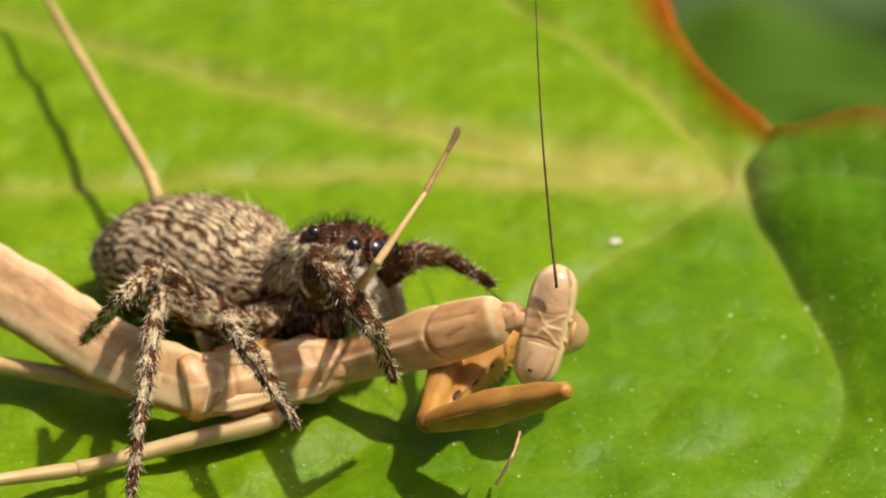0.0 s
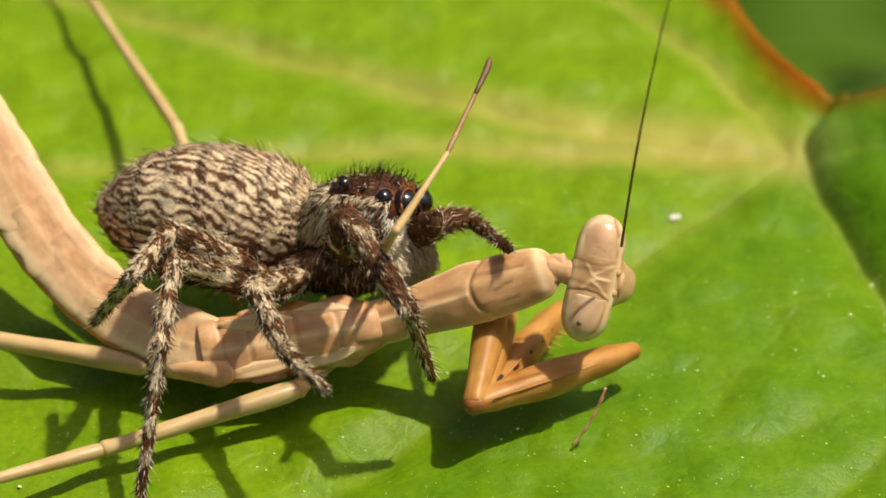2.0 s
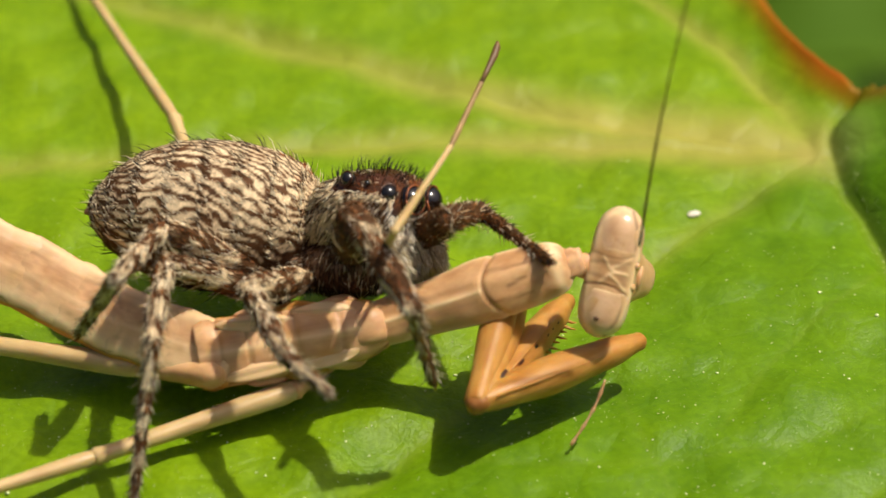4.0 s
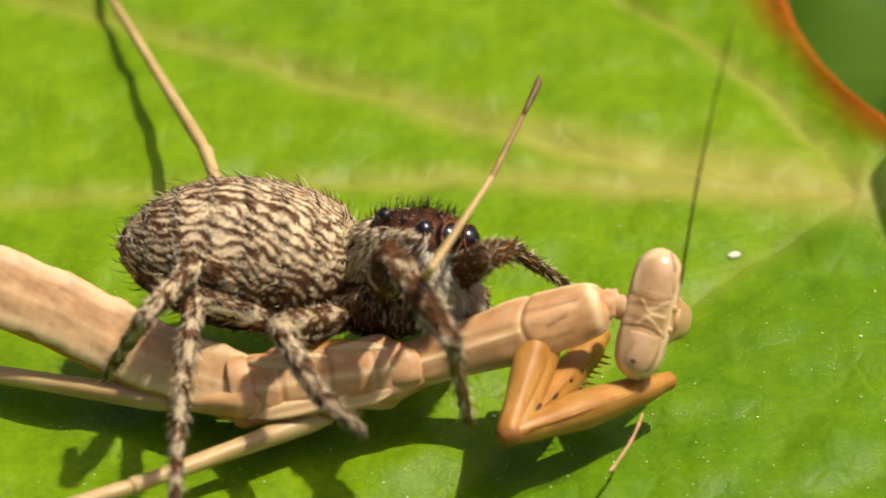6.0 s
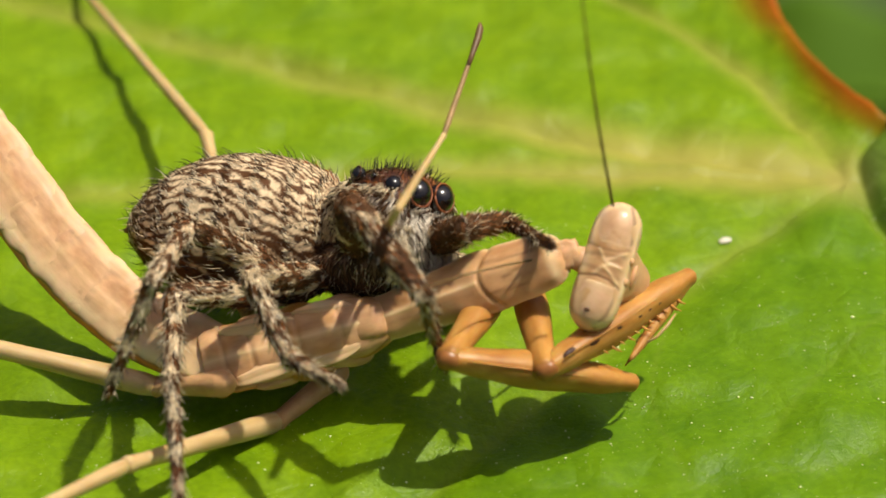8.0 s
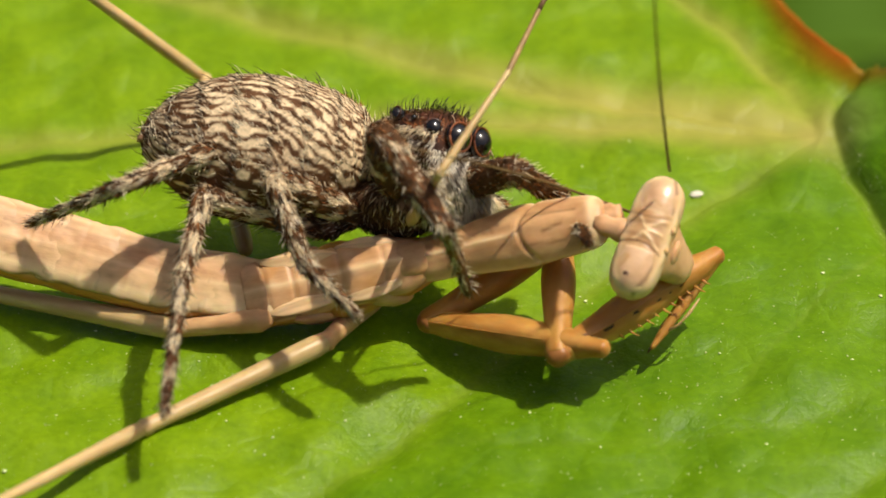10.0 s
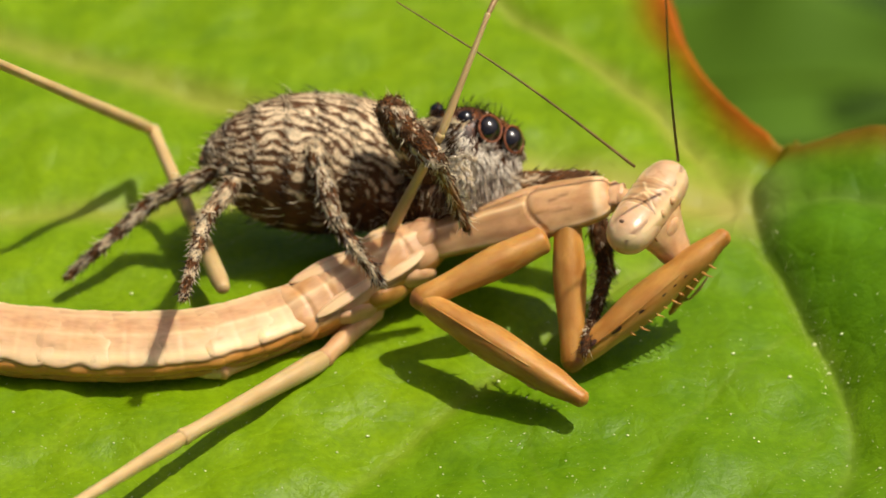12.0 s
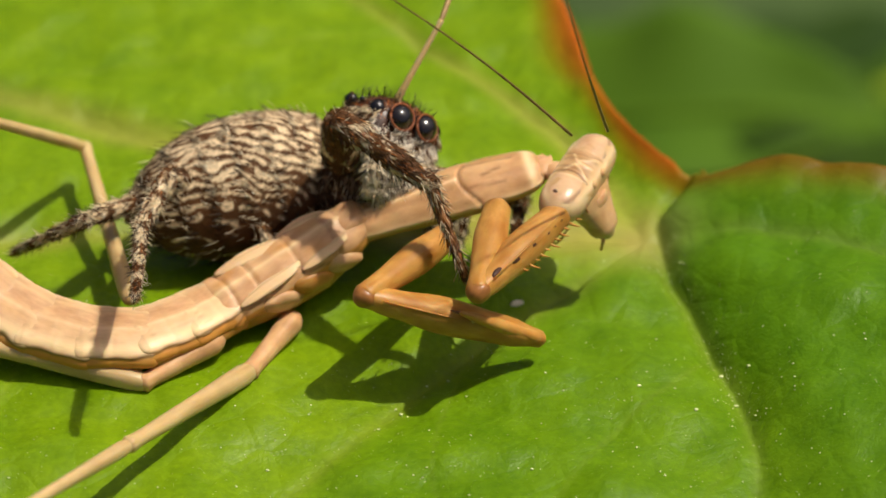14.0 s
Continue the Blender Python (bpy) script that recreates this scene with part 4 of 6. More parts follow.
MIDLEG_FAR = [
    (0, (-0.37, -4.22, 2.84), (0.10, -6.33, 5.20), (1.05, -3.82, 5.09), (1.78, -1.25, 4.88)),
    (3, (-1.29, -4.30, 3.19), (-0.94, -6.44, 5.54), (0.13, -3.98, 5.67), (1.10, -1.60, 6.42)),
    (5.5, (-1.22, -4.40, 3.28), (-0.92, -6.58, 5.60), (0.17, -4.14, 5.87), (1.09, -1.66, 6.35)),
    (6.3, (-1.44, -4.20, 3.27), (-1.06, -6.33, 5.63), (0.10, -3.91, 5.99), (1.08, -1.46, 6.58)),
    (6.5, (-1.97, -3.92, 3.70), (-1.67, -6.11, 6.02), (-0.65, -3.65, 6.35), (0.01, -1.33, 7.52)),
    (7, (-1.95, -3.75, 3.61), (-1.60, -5.90, 5.95), (-0.56, -3.45, 6.32), (0.21, -1.01, 7.14)),
    (7.5, (-2.49, -3.66, 4.05), (-2.18, -5.83, 6.38), (-1.42, -3.25, 6.38), (-0.79, -0.90, 7.48)),
]
MIDLEG_FAR += [
    (8, (-1.96, -3.76, 4.05), (-1.59, -5.97, 6.33), (-0.70, -3.44, 6.25), (0.07, -1.02, 7.12)),
    (8.5, (-1.71, -3.66, 3.88), (-1.34, -5.87, 6.16), (-0.48, -3.31, 6.06), (0.37, -0.83, 6.74)),
    (9, (-1.43, -4.06, 3.08), (-1.05, -6.29, 5.34), (0.21, -3.95, 5.74), (1.41, -1.70, 6.56)),
    (11.5, (-0.59, -1.24, 1.61), (0.36, -2.08, 4.55), (1.74, -0.79, 6.48), (2.36, 1.82, 6.84)),
    (12, (0.64, 0.40, 1.82), (1.75, -0.11, 4.77), (2.73, 1.35, 6.82), (3.74, 3.71, 7.66)),
    (12.5, (0.62, 1.70, 1.38), (1.53, 1.53, 4.44), (2.47, 2.99, 6.51), (2.95, 5.45, 7.52)),
    (13.5, (0.89, 1.73, 1.08), (1.97, 2.00, 4.08), (2.87, 3.47, 6.16), (3.28, 5.94, 7.18)),
]
MIDLEG_FAR += [
    (14, (0.96, 1.70, 0.86), (2.52, 3.33, 3.13), (3.83, 4.66, 5.08), (4.64, 7.05, 6.05)),
]
ANTENNA_NEAR = [
    (0, (3.86, -5.63, 4.00), (3.37, -2.15, 9.39)),
    (1, (3.56, -5.64, 4.85), (3.55, -6.00, 11.30)),
    (1.5, (3.84, -5.63, 4.72), (4.61, -5.52, 11.12)),
    (3, (3.85, -5.63, 4.41), (4.73, -5.38, 10.79)),
    (5.9, (3.80, -5.63, 4.69), (4.47, -5.88, 11.11)),
    (6.3, (3.80, -5.63, 4.69), (4.47, -5.88, 11.11)),
    (6.5, (2.20, -5.13, 6.46), (-0.71, -5.57, 12.20)),
]
ANTENNA_NEAR += [
    (7, (2.37, -5.03, 6.06), (0.00, -5.22, 12.05)),
    (7.5, (1.80, -4.93, 6.15), (0.14, -5.87, 12.31)),
    (8, (2.61, -5.04, 5.66), (1.77, -5.49, 12.04)),
    (9, (3.29, -5.28, 5.06), (2.57, -6.11, 11.42)),
    (11.4, (5.35, -2.00, 3.97), (4.83, -3.33, 10.32)),
    (12, (6.72, -0.30, 4.26), (6.16, -1.64, 10.59)),
    (12.5, (6.77, 1.00, 5.12), (5.99, -0.36, 11.43)),
]
ANTENNA_NEAR += [
    (14, (7.27, 1.00, 4.82), (5.95, -1.60, 10.63)),
]
ANTENNA_FAR = [
    (0, (3.37, -5.03, 2.37), (1.05, 0.81, 0.26)),
    (1, (2.94, -5.03, 3.32), (0.33, 0.50, 0.26)),
    (1.5, (3.30, -4.62, 3.12), (-2.40, -4.35, 0.75)),
    (5.9, (3.25, -4.12, 2.85), (-2.40, -4.05, 0.80)),
    (6.3, (3.25, -4.12, 2.85), (-2.40, -4.05, 0.80)),
    (6.5, (2.17, -3.03, 3.53), (-1.22, -7.71, 5.72)),
]
ANTENNA_FAR += [
    (7, (2.17, -2.93, 3.27), (-1.37, -7.46, 5.54)),
    (7.5, (1.63, -2.83, 3.27), (-1.84, -7.30, 5.73)),
    (8, (2.25, -2.94, 2.91), (-1.49, -7.26, 5.25)),
    (9, (2.82, -3.17, 2.18), (-0.93, -7.30, 4.82)),
    (11.4, (4.37, -1.40, 2.88), (-0.29, -0.76, 6.93)),
    (12.5, (5.98, 1.60, 4.22), (0.70, 3.30, 6.99)),
    (14, (6.56, 1.60, 4.27), (2.40, 0.47, 8.72)),
]

# where the near legs leave the spider, in its own space
COXAE = [(0.35, -0.8, -0.75), (-0.75, -0.7, -1.35), (-1.45, -0.9, -1.7), (-1.55, -0.9, -1.4)]
# heading of the spider, in degrees
SPIDER_YAW = [(0, -22), (3, -27), (6.3, -30), (6.5, -31), (7.5, -37), (8.5, -37), (9.2, -36), (11.3, -38), (12.5, -42), (13.5, -42), (14, -44)]
SPIDER_ROLL = [(0, -31), (3, -32), (6.3, -36), (6.5, -35), (7.5, -39), (9.2, -36), (11.3, -44), (12.5, -49), (13.5, -50), (14, -45)]
SPIDER_PITCH = [(0, -14), (3, -16), (6.3, -21), (6.5, -25), (7.5, -31), (8.5, -24), (9.2, -23), (11.3, -25), (12.5, -37), (13.5, -39), (14, -34)]
EYE_PLACE = Vector((1.2, -0.8, 0.46))
# direction of the face and of the crown of the mantis's head
HEAD_TURN = [
    (0, (0.97, -0.16, -0.18), (0, -0.79, 0.62)), (3, (0.97, -0.14, -0.18), (0, -0.79, 0.62)), (6, (0.97, -0.14, -0.18), (0, -0.79, 0.62)),
    (6.5, (0.98, -0.16, -0.12), (0, -0.72, 0.69)), (7.5, (0.94, -0.24, -0.24), (0, -0.70, 0.71)), (9, (0.96, -0.2, -0.16), (0, -0.72, 0.69)),
    (11.3, (0.85, -0.47, -0.04), (-0.05, -0.12, 0.98)), (12.5, (0.85, -0.47, -0.02), (-0.05, -0.10, 0.98)), (14, (0.86, -0.42, -0.06), (-0.05, -0.06, 0.98))]
# direction of the back of the mantis's prothorax and abdomen
BACK = [(0, (0, -0.74, 0.67)), (6, (0, -0.74, 0.67)), (7, (0, -0.66, 0.75)), (9.2, (0, -0.70, 0.71)), (11.3, (0, -0.36, 0.93)), (12.5, (-0.1, -0.22, 0.97)), (14, (-0.1, -0.22, 0.97))]


def between(rows, t, column=1):
    """A row's value at t, on a straight line between its neighbours."""
    for (a, b) in zip(rows, rows[1:]):
        if t <= b[0]:
            k = max(0.0, (t - a[0]) / (b[0] - a[0]))
            va, vb = a[column], b[column]
            return va + (vb - va) * k if isinstance(va, (int, float)) else Vector(va).lerp(Vector(vb), k)
    return rows[-1][column] if isinstance(rows[-1][column], (int, float)) else Vector(rows[-1][column])


def aim(place, way, up):
    """A pose at place (millimetres) with x along way and z as near to up as can be."""
    x = Vector(way).normalized()
    y = Vector(up).cross(x).normalized()
    z = x.cross(y)
    m = Matrix((x, y, z)).transposed().to_4x4()
    m.translation = Vector(place) * MM
    return m


def mantis_pose(t):
    return Matrix.Translation(between(MANTIS_PATH, t) * MM)


def spider_pose(t):
    turn = pose(0, 0, 0, 0, 0, between(SPIDER_YAW, t)).to_3x3() @ pose(0, 0, 0, 0, between(SPIDER_PITCH, t)).to_3x3() @ pose(0, 0, 0, between(SPIDER_ROLL, t)).to_3x3()
    m = turn.to_4x4()
    m.translation = (between(SPIDER_EYE_PATH, t) - turn @ EYE_PLACE) * MM
    return m


def times_of(*tables):
    return sorted({row[0] for table in tables for row in table} | {0, 14})


def key_chain(pieces, lengths, rows, thing_pose, up, start=None):
    """Keys the rigid pieces of a limb from joint to joint, each turning about the end of the one before."""
    keys = [[] for _ in pieces]
    local = []
    for t, *joints in rows:
        back = thing_pose(t).inverted()
        local.append((t, [back @ (Vector(p) * MM) / MM for p in joints]))
    moments = {row[0] for row in rows} | {0.25 * k for k in range(57)}
    for t in sorted(moments):
        (t0, a), (t1, c) = local[0], local[0]
        for p, q in zip(local, local[1:]):
            if t >= p[0]:
                (t0, a), (t1, c) = p, q
        k = min(1.0, max(0.0, (t - t0) / max(t1 - t0, 1e-6)))
        k = k * k * (3 - 2 * k)
        joints = [u.lerp(v, k) for u, v in zip(a, c)]
        back = thing_pose(t).inverted()
        if start:
            joints.insert(0, back @ (start(t) * MM) / MM)
        here = joints[0]
        top = back.to_3x3() @ Vector(up(t) if callable(up) else up)
        for i, length in enumerate(lengths):
            way = (joints[i + 1] - here).normalized()
            keys[i].append((t, aim(here, way, top)))
            here = here + way * length
    for piece, moves in zip(pieces, keys):
        walk(piece, moves)


def uneven(shape, amount, grain, seed=0.0):
    """Slight irregular swelling of a shape, in millimetres."""
    out = []
    for v in shape[0]:
        p = Vector(v) / MM
        d = noise.noise_vector(p * grain + Vector((seed, seed * 2, 0))) * amount
        out.append(tuple((p + Vector((0, d.y, d.z))) * MM))
    return out, shape[1]


def rounded_rings(length, shape, steps=14, cap=0.12):
    """Rings for a limb piece whose ends are drawn in to a dome."""
    rings = curve_rings(length, shape, steps)
    first, last = rings[0], rings[-1]
    head = [(first[0] - cap * k, 0, first[2], first[3] * f, first[4] * f) for k, f in ((1.0, 0.25), (0.75, 0.66), (0.35, 0.92))]
    tail = [(last[0] + cap * k, 0, last[2], last[3] * f, last[4] * f) for k, f in ((0.35, 0.92), (0.75, 0.66), (1.0, 0.25))]
    return head + rings + tail


def rounded(length, shape, steps=14, sides=14, cap=0.12, power=2.0):
    return loft(rounded_rings(length, shape, steps, cap), sides, power)


# ---- the mantis ----
TO_VIEW = Vector((0.05, -0.75, 0.66))
mantis = tagged(new("mantis"), "young tan praying mantis sprawled on the leaf", "mantis")


def back_of(t):
    return between(BACK, t)


def spines(parent, length, side, count, size, seed, lift=-0.2):
    """A row of small spines along the underside of a grasping leg."""
    rng = random.Random(seed)
    pieces = []
    for i in range(count):
        x = length * (0.25 + 0.7 * i / count)
        s = size * (1.0 if i % 2 else 0.6) * rng.uniform(0.8, 1.2)
        pieces.append(tube([(x, side, lift), (x + 0.25 * s, side * 1.1, lift - 0.55 * s), (x + 0.6 * s, side * 1.2, lift - s)], [0.035, 0.025, 0.006], 5))
    return part("spine_row", joined(*pieces), STRAW, parent, "pale sharp spines")


def side_spines(parent):
    """Pale spines that stand out from the inner edge of the thigh."""
    rng = random.Random(17)
    for i in range(11):
        x, s = 1.3 + 0.22 * i, (0.24 if i % 2 else 0.14) * rng.uniform(0.85, 1.15)
        part("spine", tube([(x, -0.24, 0.10), (x + 0.2 * s, -0.28 - 0.5 * s, 0.14), (x + 0.5 * s, -0.28 - s, 0.18)], [0.04, 0.026, 0.008], 6), AMBER, parent)


def wing_pad(side, start, length):
    flat = [(start, side * 0.34, 0.34, 0.05, 0.03), (start + 0.2 * length, side * 0.42, 0.37, 0.14, 0.055), (start + 0.55 * length, side * 0.47, 0.37, 0.19, 0.065),
            (start + 0.85 * length, side * 0.52, 0.33, 0.12, 0.05), (start + length, side * 0.55, 0.30, 0.03, 0.02)]

    def veins(x, a, y, z):
        dark = 0.0 if z < 0 else 0.35 * max(0.0, math.cos(y * 30 + 0.6 * x)) ** 8
        return (dark + 0.75 * math.exp(-((z + 0.02) / 0.025) ** 2), 0.55 if z > 0 else 0.0, 0)

    return sculpt(flat, 30, 40, 2.0, lambda x, a, y, z: 0.012 * math.cos(y * 30 + 0.6 * x) if z > 0 else 0.0, veins)


def build_thorax():
    rings = [(-0.55, 0, 0, 0.28, 0.24), (-0.35, 0, 0, 0.45, 0.38), (0.1, 0, 0.0, 0.60, 0.50), (0.7, 0, 0.0, 0.66, 0.56), (1.3, 0, 0, 0.68, 0.52), (2.2, 0, 0, 0.70, 0.46),
             (3.1, 0, 0, 0.73, 0.40), (3.3, 0, 0, 0.74, 0.39), (3.5, 0, 0, 0.66, 0.34)]
    seams = (0.55, 1.45, 2.45, 3.02)

    def carve(x, a, y, z):
        n = noise.noise((x * 1.8, y * 2.2, z * 2.2))
        return 0.05 * n - sum(0.035 * math.exp(-((x - q - 0.10 * y * y) / 0.05) ** 2) for q in seams) + 0.03 * math.exp(-((a - 90) / 7) ** 2)

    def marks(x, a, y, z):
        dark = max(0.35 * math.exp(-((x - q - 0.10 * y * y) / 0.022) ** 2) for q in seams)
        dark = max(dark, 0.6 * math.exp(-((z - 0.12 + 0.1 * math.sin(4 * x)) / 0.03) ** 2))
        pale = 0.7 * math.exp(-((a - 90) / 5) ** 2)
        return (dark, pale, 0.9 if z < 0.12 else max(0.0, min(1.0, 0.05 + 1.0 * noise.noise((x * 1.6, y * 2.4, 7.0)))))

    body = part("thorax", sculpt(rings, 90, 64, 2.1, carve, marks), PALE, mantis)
    for side in (-1, 1):
        part("wing_pad", wing_pad(side, 0.15, 1.35), PALE, body, "cream folded wing pad")
        part("wing_pad", wing_pad(side, 1.35, 1.7), PALE, body, "cream folded wing pad")
    for x, reach, mat in ((0.55, 0.46, PALE), (1.35, 0.52, AMBER), (2.15, 0.50, PALE)):
        for side in (-1, 1):
            plate = uneven(ball((x, side * (0.56 + 0.05 * x), -0.12), (reach, 0.17, 0.27), 20, 12), 0.06, 3.0, x)
            tilt = [(a, b, c + 0.28 * (a - x * MM)) for a, b, c in plate[0]]
            part("side_plate", (tilt, plate[1]), mat, body, "smooth plate above the leg joint")
    saddle = uneven(loft([(-0.38, 0, 0.22, 0.20, 0.16), (-0.30, 0, 0.24, 0.33, 0.27), (-0.05, 0, 0.25, 0.38, 0.31), (0.22, 0, 0.25, 0.37, 0.30), (0.40, 0, 0.22, 0.30, 0.25), (0.46, 0, 0.2, 0.2, 0.16)], 22, 2.8), 0.04, 3.0, 1)
    part("saddle_plate", saddle, PALE, body, "pale raised plate behind the neck shield")
    under = loft([(-0.3, 0, -0.2, 0.3, 0.25), (0.1, 0, -0.25, 0.52, 0.44), (1.0, 0, -0.3, 0.68, 0.56), (2.2, 0, -0.28, 0.68, 0.52), (3.1, 0, -0.22, 0.70, 0.46)], 18, 2.0)
    under = uneven(under, 0.12, 2.0, 3)
    part("breast", under, AMBER, body, "orange-brown underside")
    return body


def abdomen_piece(i, length):
    widths = (0.74, 0.77, 0.80, 0.82, 0.84, 0.845, 0.84, 0.80, 0.74, 0.58, 0.28)
    w, w2 = widths[i], widths[i + 1]
    h, h2 = w * 0.45, w2 * 0.45
    rings = [(-0.55, 0, 0, w * 0.55, h * 0.5), (-0.35, 0, 0, w * 0.92, h * 0.9), (-0.15, 0, 0, w * 0.985, h * 0.985), (0.05, 0, 0, w * 0.998, h * 0.998), (length * 0.5, 0, 0, (w + w2) / 2, (h + h2) / 2), (length * 0.9, 0, 0, w2 * 1.0, h2 * 1.0),
             (length * 1.02, 0, 0, w2 * 1.0, h2 * 1.01), (length + 0.08, 0, 0, w2 * 0.99, h2 * 0.99), (length + 0.16, 0, 0, w2 * 0.94, h2 * 0.93), (length + 0.4, 0, 0, w2 * 0.6, h2 * 0.55)]

    def edge(y):
        return 0.20 if y > 0 else 0.10

    def carve(x, a, y, z):
        n = noise.noise((x * 1.5 + 9 * i, y * 2.5, z * 2.5))
        ridge = sum(0.008 * math.exp(-((y - q) / 0.09) ** 2) for q in (-0.52, 0.0, 0.52)) if z > 0 else 0.0
        under = max(0.0, min(1.0, (edge(y) + 0.02 - 0.06 * noise.noise((x * 2 + 3 * i, y * 3, 1.0)) - z) / 0.05))
        return 0.03 * n + 0.012 * noise.noise((x * 5, y * 6, z * 6 + i)) + ridge - 0.06 * under - 0.01 * math.exp(-((x - length * 0.45) / 0.05) ** 2)

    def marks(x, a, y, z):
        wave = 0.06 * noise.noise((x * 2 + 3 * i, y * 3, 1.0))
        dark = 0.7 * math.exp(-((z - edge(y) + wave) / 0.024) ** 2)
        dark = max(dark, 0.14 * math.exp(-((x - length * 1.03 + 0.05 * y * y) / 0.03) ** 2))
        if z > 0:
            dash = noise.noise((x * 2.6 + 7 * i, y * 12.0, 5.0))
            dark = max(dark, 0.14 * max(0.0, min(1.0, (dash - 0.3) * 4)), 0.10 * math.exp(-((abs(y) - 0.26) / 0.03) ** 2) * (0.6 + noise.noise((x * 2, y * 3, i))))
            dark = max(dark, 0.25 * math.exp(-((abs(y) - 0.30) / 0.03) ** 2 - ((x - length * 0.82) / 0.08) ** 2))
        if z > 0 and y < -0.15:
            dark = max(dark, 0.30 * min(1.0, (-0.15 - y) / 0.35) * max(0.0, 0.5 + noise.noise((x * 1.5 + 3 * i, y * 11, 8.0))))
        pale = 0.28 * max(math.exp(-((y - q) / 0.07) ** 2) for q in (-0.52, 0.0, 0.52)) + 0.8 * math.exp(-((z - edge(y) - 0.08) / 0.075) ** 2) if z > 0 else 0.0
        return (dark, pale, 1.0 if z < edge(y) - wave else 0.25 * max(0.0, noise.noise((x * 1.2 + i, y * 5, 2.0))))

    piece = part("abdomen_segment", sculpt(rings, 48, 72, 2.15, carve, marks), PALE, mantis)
    belly = loft([(-0.2, 0, -0.16, w * 0.6, h * 0.6), (-0.05, 0, -0.20, w * 0.90, h * 0.90), (length * 0.5, 0, -0.21, (w + w2) * 0.465, (h + h2) * 0.465), (length * 1.0, 0, -0.18, w2 * 0.90, h2 * 0.91), (length + 0.2, 0, -0.16, w2 * 0.6, h2 * 0.6)], 24, 2.2)
    part("belly", belly, AMBER, piece, "orange-brown belly")
    return piece


def build_pronotum():
    rings = [(-0.15, 0, 0, 0.3, 0.24), (0.05, 0, 0, 0.44, 0.34), (0.6, 0, 0, 0.47, 0.36), (1.4, 0, 0.02, 0.53, 0.38), (2.1, 0, 0.03, 0.60, 0.41), (2.65, 0, 0.04, 0.64, 0.43),
             (3.2, 0, 0.03, 0.61, 0.41), (3.7, 0, 0.0, 0.57, 0.37), (4.0, 0, 0, 0.53, 0.33), (4.18, 0, 0, 0.45, 0.28), (4.28, 0, 0, 0.33, 0.2), (4.32, 0, 0, 0.2, 0.12)]

    def carve(x, a, y, z):
        if z < 0:
            return 0.02 * noise.noise((x * 2, y * 3, z * 3))
        groove = math.exp(-((x - 2.55 - 0.30 * (y / 0.6) ** 2) / 0.05) ** 2)
        rim = 0.035 * math.exp(-((a - 12) / 9) ** 2) + 0.035 * math.exp(-((a - 168) / 9) ** 2)
        return 0.025 * noise.noise((x * 2, y * 4, 0)) - 0.04 * groove + rim + 0.03 * math.exp(-(y / 0.05) ** 2) * (x < 2.5)

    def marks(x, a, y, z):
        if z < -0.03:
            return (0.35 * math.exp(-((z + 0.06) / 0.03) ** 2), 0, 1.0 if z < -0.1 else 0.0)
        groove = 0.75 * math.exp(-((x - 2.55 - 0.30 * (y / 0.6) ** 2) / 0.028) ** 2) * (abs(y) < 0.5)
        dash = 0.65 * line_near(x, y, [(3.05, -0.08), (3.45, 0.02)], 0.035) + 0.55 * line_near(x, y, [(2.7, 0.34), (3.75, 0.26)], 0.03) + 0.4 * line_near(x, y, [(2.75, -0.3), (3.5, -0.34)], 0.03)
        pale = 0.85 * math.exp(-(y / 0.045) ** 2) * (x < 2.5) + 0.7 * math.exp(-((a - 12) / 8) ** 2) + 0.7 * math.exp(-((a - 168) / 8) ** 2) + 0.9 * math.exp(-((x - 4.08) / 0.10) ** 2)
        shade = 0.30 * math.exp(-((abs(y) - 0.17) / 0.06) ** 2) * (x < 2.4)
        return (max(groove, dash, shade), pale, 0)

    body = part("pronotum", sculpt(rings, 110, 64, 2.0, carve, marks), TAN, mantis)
    collar = loft([(3.9, 0, -0.06, 0.36, 0.22), (4.12, 0, -0.06, 0.38, 0.24), (4.19, 0, -0.06, 0.33, 0.20), (4.27, 0, -0.05, 0.36, 0.23), (4.35, 0, -0.05, 0.30, 0.19), (4.43, 0, -0.05, 0.33, 0.21), (4.50, 0, -0.05, 0.28, 0.18), (4.60, 0, -0.04, 0.27, 0.17)], 28)
    part("collar", uneven(collar, 0.07, 7.0, 2), PALE, body, "pale wrinkled collar at the neck")
    return body


